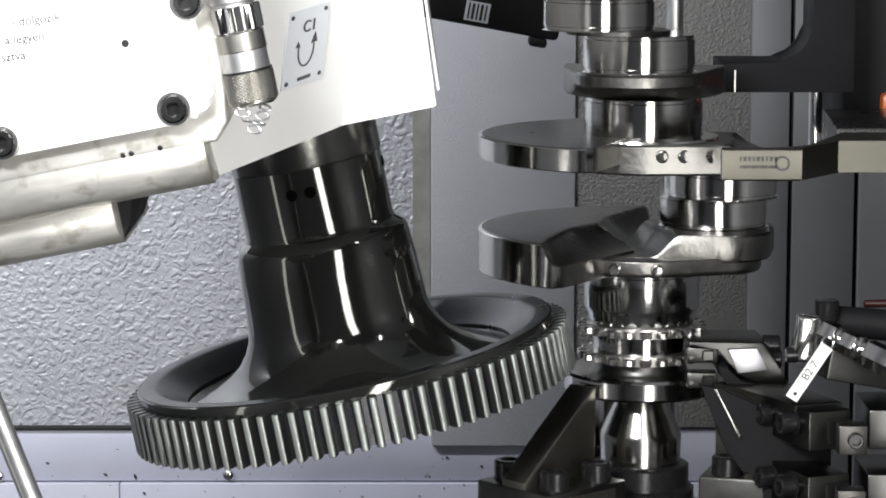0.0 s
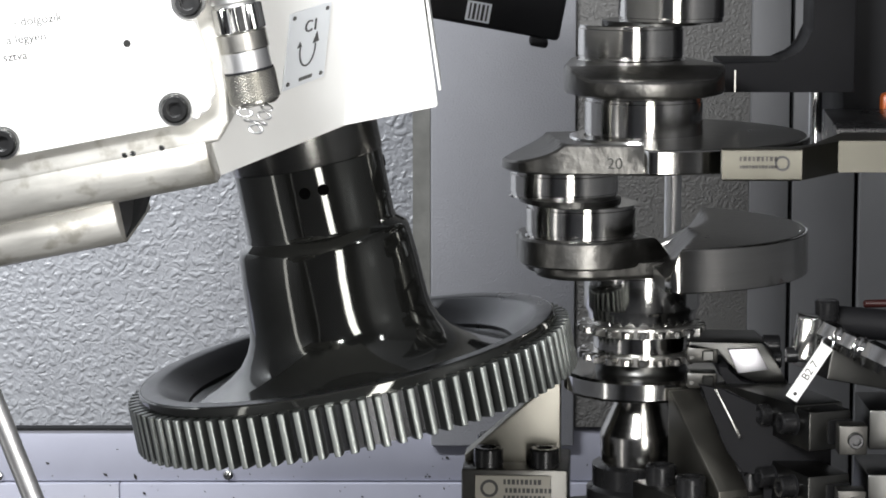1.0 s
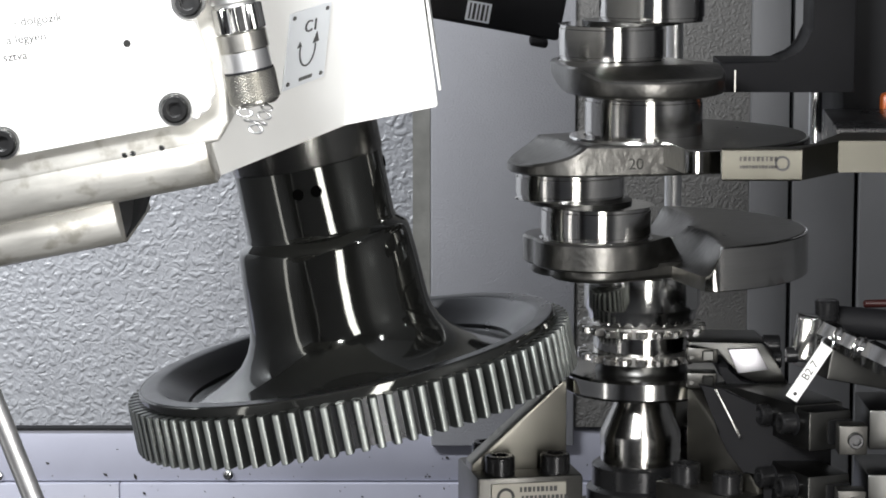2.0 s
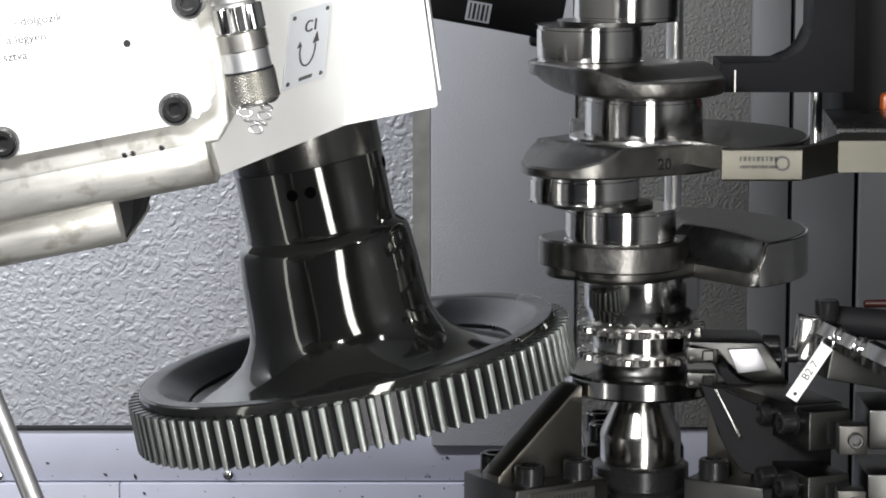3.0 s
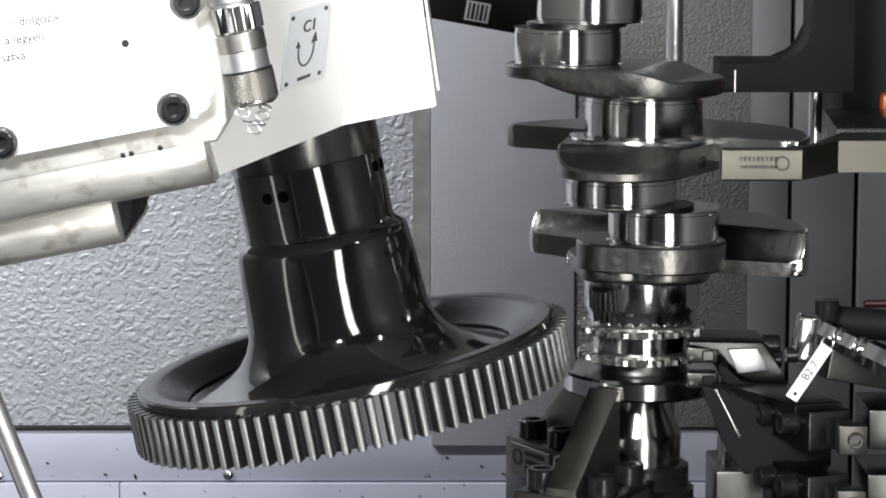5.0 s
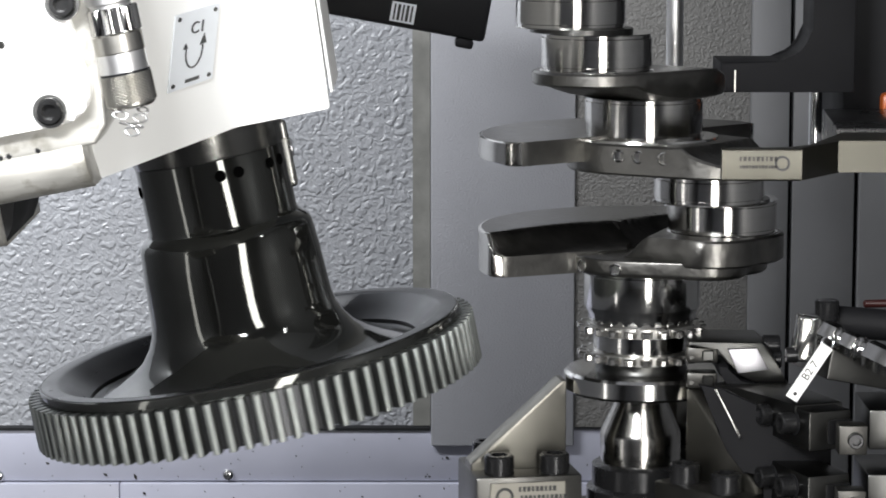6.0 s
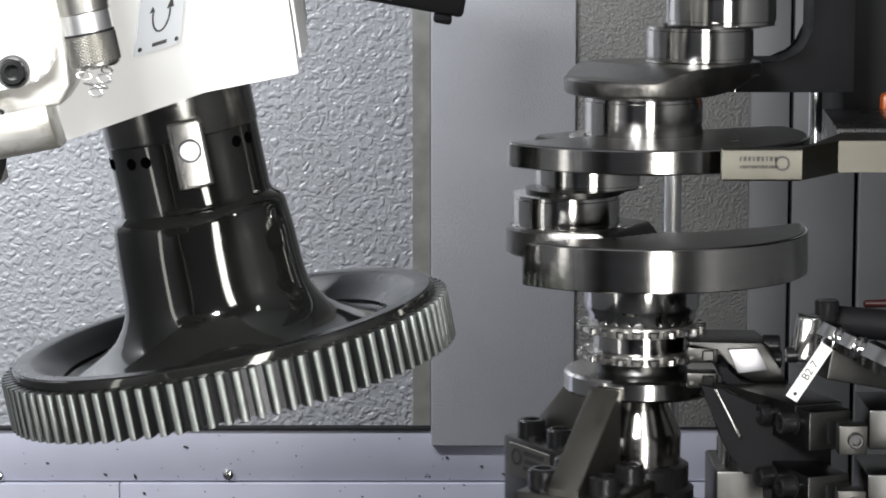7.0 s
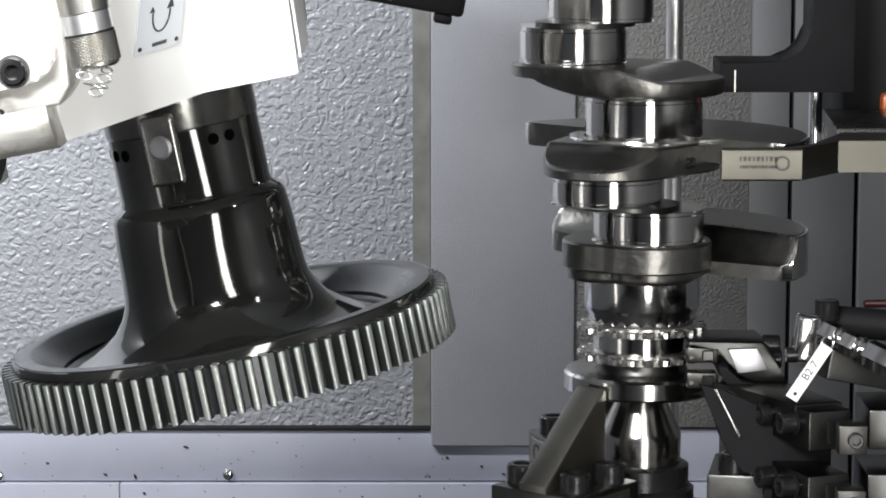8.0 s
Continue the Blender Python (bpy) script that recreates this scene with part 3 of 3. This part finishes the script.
    for x in (-0.0490, -0.0455, -0.0335):
        part("set_screw", moved(lathe([(0.0013, 0), (0.0013, 0.0004), (0.0008, 0.0009)], 16), pose(x, -0.3366, 0.1600, 90, 0, 0)), M_CHROME, th)
    # circular connector with knurled cap and chain
    cx, cy = 0.0082, -0.338
    con = part("connector", lathe([(0.0085, 0.200), (0.0085, 0.212), (0.0100, 0.213), (0.0100, 0.240)], 40), M_SATIN, th, "chrome circular connector")
    con.matrix_local = pose(cx, cy, 0)
    part("seal_ring", lathe([(0.0094, 0.1836), (0.0101, 0.1839), (0.0101, 0.1847), (0.0094, 0.1850)], 40), M_PLASTIC, con, "black rubber seal ring")
    lobes = [((0.0094 + 0.0010 * math.cos(8 * math.radians(a))) * math.cos(math.radians(a)), (0.0094 + 0.0010 * math.cos(8 * math.radians(a))) * math.sin(math.radians(a))) for a in range(0, 360, 5)]
    part("lobed_nut", prism(lobes, 0.2006, 0.2110, 0.0004, 1), M_TURNED, con, "bright lobed coupling nut")
    part("collar", lathe([(0.0098, 0.1925), (0.0102, 0.193), (0.0102, 0.2000), (0.0090, 0.2005)], 40), M_GREY, con)
    part("sleeve", lathe([(0.0094, 0.1840), (0.0098, 0.1845), (0.0098, 0.1925), (0.0090, 0.193)], 40), M_SATIN, con)
    part("knurled_cap", lathe([(0.0080, 0.1700), (0.0098, 0.1712), (0.0100, 0.1722), (0.0100, 0.1838), (0.0096, 0.184)], 40), M_GREY, con, "knurled steel protective cap")
    bm = bmesh.new()
    na, nz = 60, 18
    grid = [[bm.verts.new(((0.01055 if (i + k) % 2 else 0.01000) * math.cos(2 * math.pi * i / na), (0.01055 if (i + k) % 2 else 0.01000) * math.sin(2 * math.pi * i / na), 0.1722 + 0.0114 * k / nz)) for i in range(na)] for k in range(nz + 1)]
    for k in range(nz):
        for i in range(na):
            bm.faces.new((grid[k][i], grid[k][(i + 1) % na], grid[k + 1][(i + 1) % na], grid[k + 1][i]))
    part("knurling", bm, M_GREY, con, "", False)
    for x, z, rx, rz in ((-0.0048, 0.1682, 70, 10), (-0.0036, 0.1645, 10, 60), (-0.0018, 0.1608, 80, -20), (0.0006, 0.1628, 25, 40), (0.0026, 0.1655, 75, 30), (0.0044, 0.1684, 20, -50)):
        link = moved(torus(0.0019, 0.00045), pose(x, -0.0055, z, rx, 20, rz) @ Matrix.Diagonal((1.5, 0.85, 1, 1)))
        part("chain_link", link, M_SATIN, con)
    # rotation label with its arrow on the slanting face
    face = slant()
    lb = part("rotation_label", moved(prism([(-0.0130, -0.0165), (0.0130, -0.0165), (0.0130, 0.0165), (-0.0130, 0.0165)], 0, 0.0006), face), M_LABEL, th, "white rotation label with a curved arrow")
    for x, z in ((-0.0105, -0.0142), (0.0105, -0.0142), (-0.0105, 0.0142), (0.0105, 0.0142)):
        part("rivet", moved(lathe([(0.0010, 0.0006), (0.0008, 0.0011)], 14), face @ pose(x, z, 0)), M_DARK, lb)
    lettering("label_text", "C1", 0.0072, face @ pose(0.001, 0.0085, 0.0008), M_INK, lb)
    arc = [(0.0052 * math.cos(radians(a)), 0.0078 * math.sin(radians(a)) - 0.001) for a in range(170, 371, 10)]
    outl = [(x, y) for x, y in arc] + [(x * 0.88, y * 0.92) for x, y in reversed(arc)]
    part("arrow", moved(prism(outl, 0.0006, 0.0009), face), M_INK, lb)
    part("arrow_tip", moved(prism([(0.0030, 0.0005), (0.0068, 0.0008), (0.0052, 0.0052)], 0.0006, 0.0009), face), M_INK, lb)
    part("arrow_tip", moved(prism([(-0.0068, 0.0005), (-0.0040, 0.0005), (-0.0054, 0.0030)], 0.0006, 0.0009), face), M_INK, lb)
    part("print", moved(prism([(-0.0035, -0.0145), (0.0045, -0.0145), (0.0045, -0.0130), (-0.0035, -0.0130)], 0.0006, 0.0009), face), M_DARK, lb)
    # black cylinder unit behind, coolant pipe at the front
    bx = part("drive_unit", block(0.20, 0.06, 0.05, 0.003, 2, pose(0.069, 0.37, 0.168, 0, 21.5, 0)), M_PLASTIC, th, "black plastic drive unit")
    part("unit_label", block(0.016, 0.0005, 0.013, 0, 1, pose(0.105, 0.3393, 0.1375, 0, 21.5, 0)), M_LABEL, bx)
    for i in range(5):
        part("unit_print", block(0.0012 + 0.0006 * (i % 2), 0.0004, 0.0105, 0, 1, pose(0.0998 + i * 0.0026, 0.3388, 0.1395 - 0.0010 * i, 0, 21.5, 0)), M_INK, bx)
    part("unit_foot", block(0.012, 0.02, 0.006, 0.002, 2, pose(0.140, 0.348, 0.1100, 0, 21.5, 0)), M_PLASTIC, bx)
    part("coolant_pipe", rod((-0.145, -0.30, 0.150), (-0.118, -0.30, -0.02), 0.0045, 24), M_SATIN, th, "bright steel coolant pipe")
    return th


def torus(r, t, seg=16, sub=8):
    return ring([(r + t * math.cos(2 * math.pi * i / sub), t * math.sin(2 * math.pi * i / sub)) for i in range(sub)], seg)


def slant():
    """The pose of the rotation label on the slanting face of the housing."""
    o = Vector((0.0265, -0.2400, 0.1821))
    e1 = Vector((0.053, 0.110, 0.0)).normalized()
    up = Vector((0.035, 0.0, 0.125))
    nrm = e1.cross(up).normalized()
    up = nrm.cross(e1)
    m = Matrix((e1, up + 0.20 * e1, nrm)).transposed().to_4x4()
    return Matrix.Translation(o + nrm * 0.0004) @ m @ Matrix.Diagonal((1.48, 1.0, 1.0, 1.0))


# ---- fixed units beside the crankshaft ----
def gripper():
    th = thing("steady_gripper", pose(0, 0, 0), "grey steel steady gripper with two jaws beside the crankshaft", "gripper")
    jaw = [(0.033, -0.1), (0.0741, -0.1), (0.0985, -0.06), (0.40, -0.06), (0.40, -0.015), (0.106, -0.015), (0.082, -0.080), (0.068, -0.0925), (0.033, -0.0925)]
    part("lower_jaw", prism(jaw, 1.0498, 1.0665, 0.0012, 3), M_JAW, th, "bright plated lower jaw with engraving")
    for n, step, z, h in ((9, 0.00225, 1.0614, 0.0024), (12, 0.00165, 1.0572, 0.0016)):
        for i in range(n):
            part("engraving", block(0.0009 + 0.0004 * ((i * 5) % 3), 0.0004, h, 0, 1, pose(0.0425 + i * step, -0.1001, z)), M_DIRT, th)
    part("engraving", moved(ring([(0.0028, -0.0002), (0.0040, -0.0002), (0.0040, 0.0002), (0.0028, 0.0002)], 28), pose(0.0640, -0.1001, 1.0590, 90, 0, 0)), M_INK, th)
    out = [(0.048, 1.0815), (0.118, 1.0815), (0.1245, 1.0815), (0.1245, 1.30), (0.1005, 1.30), (0.1005, 1.118)]
    out += [(0.1005 - 0.019 * (1 - math.cos(radians(a))), 1.118 - 0.019 * math.sin(radians(a))) for a in range(15, 91, 15)] + [(0.048, 1.099)]
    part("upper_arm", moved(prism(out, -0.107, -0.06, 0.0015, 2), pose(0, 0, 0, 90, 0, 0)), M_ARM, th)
    part("arm_edge", block(0.0008, 0.0006, 0.0125, 0, 1, pose(0.0562, 0.0598, 1.0880)), M_GREY, th)
    part("jaw_top", prism([(0.104, -0.012), (0.40, -0.012), (0.40, 0.10), (0.112, 0.10)], 1.0500, 1.0685, 0.001, 2), M_OXIDE, th)
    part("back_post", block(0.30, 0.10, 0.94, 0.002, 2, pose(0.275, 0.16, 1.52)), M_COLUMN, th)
    part("warning_cap", block(0.014, 0.012, 0.016, 0.003, 2, pose(0.1535, 0.104, 1.0695)), M_ORANGE, th, "orange plastic cap")
    part("guide_bar", rod((0.112, 0.13, 1.03), (0.112, 0.13, 1.095), 0.004, 20), M_CHROME, th)
    return th


def guide_rod():
    th = thing("guide_rod", pose(0, 0, 0), "slender grey ground steel rod behind the crankshaft", "rod")
    part("shaft", rod((0.0335, 0.2, 0.5), (0.0335, 0.2, 1.9), 0.0053, 32), M_SATIN, th)
    return th


def deburrer():
    th = thing("deburring_unit", pose(0, 0, 0), "dark steel deburring unit with two bright clamped tips", "tool holder")
    for z in (0.9480, 0.9340):
        tip = part("tip", block(0.0165, 0.012, 0.0085, 0.0010, 2, pose(0.0300, -0.036, z)), M_NUT, th, "bright clamped cutting tip")
        part("insert", block(0.0062, 0.002, 0.0058, 0.0006, 1, pose(0.0330, -0.0422, z)), M_DARK, tip)
        part("insert_screw", moved(lathe([(0.0014, 0), (0.0012, 0.0008)], 16), pose(0.0240, -0.0421, z - 0.001, 90, 0, 0)), M_DARK, tip)
    def wall(outline, y0, y1, b=0.001):
        return moved(prism(outline, -y1, -y0, b, 2), pose(0, 0, 0, 90, 0, 0))
    part("upper_holder", wall([(0.0225, 0.9535), (0.0225, 0.9560), (0.062, 0.9555), (0.066, 0.952), (0.072, 0.940), (0.076, 0.9335), (0.058, 0.9335), (0.0475, 0.9390), (0.0430, 0.9480), (0.0385, 0.9530)], -0.046, -0.004), M_DARK, th)
    part("lower_holder", wall([(0.0385, 0.9385), (0.0420, 0.9360), (0.0500, 0.9250), (0.0580, 0.9220), (0.062, 0.9335), (0.050, 0.9340), (0.0435, 0.9425), (0.0385, 0.9430)], -0.048, -0.010), M_ARM, th)
    part("milled_face", wall([(0.0430, 0.9525), (0.0585, 0.9532), (0.0648, 0.9415), (0.0485, 0.9395)], -0.0495, -0.0455, 0.0004), M_MILLED, th, "bright milled face")
    part("strap", wall([(0.0324, 0.9374), (0.0335, 0.938), (0.0467, 0.9131), (0.0458, 0.9113)], -0.0850, -0.0812, 0.0003), M_KEY, th, "bright strap edge")
    part("side_plate", wall([(0.0243, 0.9397), (0.0307, 0.9285), (0.0351, 0.9133), (0.0401, 0.9032), (0.0489, 0.8916), (0.06, 0.8916), (0.06, 0.858), (0.095, 0.858), (0.095, 0.925), (0.06, 0.9255), (0.039, 0.9367)], -0.0815, -0.0770), M_ARM, th, "dark steel side plate")
    for x, z in ((0.0640, 0.9520), (0.0650, 0.9440)):
        part("screw", moved(cap_screw(0.0052, 0.009), pose(x, -0.030, z, 0, 90, 0)), M_OXIDE, th)
    part("neck", prism([(0.036, -0.046), (0.050, -0.062), (0.072, -0.106), (0.098, -0.096), (0.080, -0.050), (0.060, -0.020)], 0.9216, 0.9336, 0.001, 2), M_DARK, th)
    for z in (0.9326, 0.8988):
        bar = pose(0.0778, -0.12, z, 0, 0, 20)
        part("clamp_bar", moved(block(0.024, 0.052, 0.0205, 0.0008, 2), bar @ pose(0.012, 0.026, -0.01025)), M_DARK, th)
        part("slot", moved(block(0.0135, 0.002, 0.0125, 0.0003, 1), bar @ pose(0.0172, -0.0002, -0.0110)), M_OXIDE, th)
        for d in (0.017, 0.041):
            part("cap_screw", moved(cap_screw(0.0056, 0.0085), bar @ pose(0.0, d, -0.0085, 0, -90, 0)), M_OXIDE, th, "black socket head cap screw")
            part("recess", moved(lathe([(0.0066, 0), (0.0066, 0.0006)], 28), bar @ pose(0.0, d, -0.0085, 0, -90, 0)), M_PLASTIC, th)
        nb = part("nut_block", block(0.0145, 0.013, 0.0150, 0.0006, 2, pose(0.0985, -0.1265, z - 0.0118)), M_NUT, th, "milled steel nut block")
        part("nut_screw", moved(cap_screw(0.0040, 0.004), pose(0.0995, -0.1328, z - 0.0115, 90, 0, 0)), M_OXIDE, nb)
        part("side_block", block(0.030, 0.05, 0.0205, 0.0008, 2, pose(0.1230, -0.098, z - 0.0085)), M_DARK, th)
    part("carrier", block(0.17, 0.12, 0.43, 0.002, 2, pose(0.225, -0.065, 0.7160)), M_DARK, th)
    part("top_slab", moved(block(0.10, 0.05, 0.016, 0.001, 2), pose(0.128, -0.080, 0.9470, 0, 12, 16)), M_DARK, th)
    # hose fitting with hexagons, and the engraved tag
    a, b = Vector((0.0820, -0.108, 0.9745)), Vector((0.1146, -0.13, 0.9613))
    m = along(a, b)
    part("elbow", moved(block(0.0120, 0.014, 0.0240, 0.0018, 3), pose(0.0765, -0.108, 0.9695, 0, 8, 0)), M_TURNED, th, "chrome elbow block")
    part("elbow_screw", moved(cap_screw(0.0040, 0.006), pose(0.0720, -0.112, 0.9612, 0, -90, 0)), M_OXIDE, th)
    part("fitting", moved(lathe([(0.0056, -0.004), (0.0056, 0.002), (0.0050, 0.003), (0.0050, 0.08)], 40), m), M_TURNED, th, "chrome hose fitting")
    for z0, z1, r in ((0.0035, 0.0120, 0.0070), (0.0160, 0.0240, 0.0066), (0.0300, 0.0480, 0.0076)):
        part("hexagon", moved(prism([(r * math.cos(math.pi * i / 3), r * math.sin(math.pi * i / 3)) for i in range(6)], z0, z1, 0.0006, 2), m), M_TURNED, th)
    for z0, r in ((0.0135, 0.0062), (0.0262, 0.0068)):
        part("fitting_ring", moved(lathe([(r - 0.0008, z0 - 0.0010), (r, z0), (r - 0.0008, z0 + 0.0010)], 36), m), M_CHROME, th)
    part("knob", rod((0.0940, -0.06, 0.970), (0.0940, -0.06, 0.9815), 0.0066, 28, 0.001), M_OXIDE, th, "black knurled knob")
    part("hose", rod((0.090, -0.05, 0.9690), (0.20, -0.05, 0.9600), 0.0085, 24), M_PLASTIC, th, "black hose")
    part("red_cap", rod((0.1180, -0.030, 0.9742), (0.16, -0.030, 0.9752), 0.0022, 20, 0.001), M_RED, th, "red plastic cap")
    tg = part("tag", block(0.0068, 0.0008, 0.0325, 0.0003, 1, pose(0.0744, -0.14, 0.9575, 0, 33, 0)), M_TAG, th, "engraved white metal tag")
    lettering("tag_text", "B2 7", 0.0058, pose(0.0748, -0.1405, 0.9585, 0, 33, 0) @ pose(0, 0, 0, 90, 0, 0) @ pose(0, 0, 0, 0, 0, 90), M_INK, tg)
    part("tag_hole", moved(lathe([(0.0010, 0), (0.0010, 0.0004)], 16), pose(0.0674, -0.1404, 0.9467, 90, 0, 0)), M_INK, tg)
    part("tag_loop", moved(torus(0.0030, 0.0006, 24), pose(0.0838, -0.137, 0.9720, 70, 20, 0)), M_CHROME, tg)
    return th


def wall_screws():
    first = None
    for x, z in ((-0.2660, 0.7700), (-0.4330, 0.7690)):
        if first is None:
            first = thing("wall_screw", pose(*back(x, 0.4408, z)), "domed galvanised screw in the base strip", "screw", "screws in the base strip")
            part("head", moved(lathe([(0.0050, 0), (0.0050, 0.0008), (0.0040, 0.0022), (0.0020, 0.0030), (0.0006, 0.0031)], 32), pose(0, 0, 0, 90, 0, 0)), M_CHROME, first)
            part("drive", moved(block(0.0042, 0.0008, 0.0008, 0.0002, 1), pose(0, -0.0030, 0)), M_OXIDE, first)
        else:
            copy_thing(first, pose(*back(x, 0.4408, z)))


def chips():
    """Metal chips and grit that stick to the base strip and the lower panels."""
    rng = random.Random(4)
    bms = []
    for i in range(70):
        x = rng.uniform(-0.43, 0.06)
        z = 0.7667 + 0.036 * rng.random() ** 1.6 if rng.random() < 0.7 else rng.uniform(0.7515, 0.7640)
        y = 0.4408 if z > 0.765 else 0.4368
        r = rng.choice((0.0004, 0.0005, 0.0006, 0.0008, 0.0014))
        bm = bmesh.new()
        bmesh.ops.create_icosphere(bm, subdivisions=1, radius=r)
        for v in bm.verts:
            v.co *= rng.uniform(0.7, 1.25)
        bm.transform(pose(*back(x, y, z), 0, rng.uniform(0, 90), 0) @ Matrix.Diagonal((rng.uniform(1, 2.0), 0.6, 0.8, 1)))
        bms.append(bm)
    ob = part("metal_chips", joined(*bms), M_DIRT, None)
    tagged(ob, "dark metal chips stuck to the base strip", "chips", "", "stuff")


setting()
CRANK, CHUCK, CUTTER, HEAD = crankshaft(), chuck(), cutter(), head()
gripper(), guide_rod(), deburrer(), wall_screws(), chips()


# ---- what moves ----
def sample(rows, t):
    for (t0, v0), (t1, v1) in zip(rows, rows[1:]):
        if t <= t1:
            return v0 + (v1 - v0) * (t - t0) / (t1 - t0)
    return rows[-1][1]


CRANK_TURN = [(0.0, -8), (0.42, 38), (0.6, 64), (0.7, 78), (0.8, 182), (1.0, 186), (1.5, 191), (3.0, 220), (3.5, 227), (4.5, 240), (4.7, 242), (5.2, 256), (5.5, 268),
              (5.8, 292), (6.0, 320), (6.2, 349), (6.5, 400), (6.8, 460), (7.0, 491), (7.2, 525), (7.5, 556), (8.0, 600)]
TOOL_TURN = [(0.0, 178), (1.0, 187), (1.5, 184), (3.5, 175), (4.5, 170), (4.7, 167), (5.8, 131), (6.0, 103), (6.2, 85), (6.5, 64), (6.6, 51), (6.7, 38), (6.8, 24), (6.9, 15), (7.0, 9), (7.1, 1), (7.2, -6), (7.4, -12), (8.0, -12)]
HEAD_X = [(0.0, -0.0007), (0.9, 0.0), (4.9, 0.0), (5.2, -0.002), (5.5, -0.0180), (5.8, -0.0367), (6.0, -0.0491), (6.2, -0.0590), (6.5, -0.0620), (7.0, -0.0630), (8.0, -0.0630)]
HEAD_Y = [(0.0, 0.0), (5.0, 0.0), (6.2, -0.012), (8.0, -0.012)]
HEAD_Z = [(0.0, 0.0), (6.2, 0.0), (6.3, 0.0016), (6.5, 0.0064), (6.8, 0.0140), (7.0, 0.0160), (8.0, 0.0160)]

QUILL_X = [(0.0, 0.0), (5.0, 0.0), (5.8, -0.0025), (8.0, -0.0025)]
QUILL_Z = [(0.0, 0.0), (5.0, 0.0), (5.8, 0.0045), (6.5, 0.0045), (7.0, 0.0), (7.6, 0.0), (7.9, 0.0045), (8.0, 0.0045)]


def motions():
    crank, tool, slide = [], [], []
    times = sorted([i / 10 for i in range(81)] + [0.75])
    for t in times:
        m = pose(0, 0, 0, 0, 0, sample(CRANK_TURN, t))
        crank.append((t, m))
        at = pose(sample(HEAD_X, t), sample(HEAD_Y, t), sample(HEAD_Z, t)) @ TOOL
        slide.append((t, at))
        quill = pose(sample(QUILL_X, t), 0, sample(QUILL_Z, t))
        tool.append((t, quill @ at @ pose(0, 0, 0, 0, 0, sample(TOOL_TURN, t))))
    walk(CRANK, crank), walk(CHUCK, crank), walk(HEAD, slide), walk(CUTTER, tool)


motions()
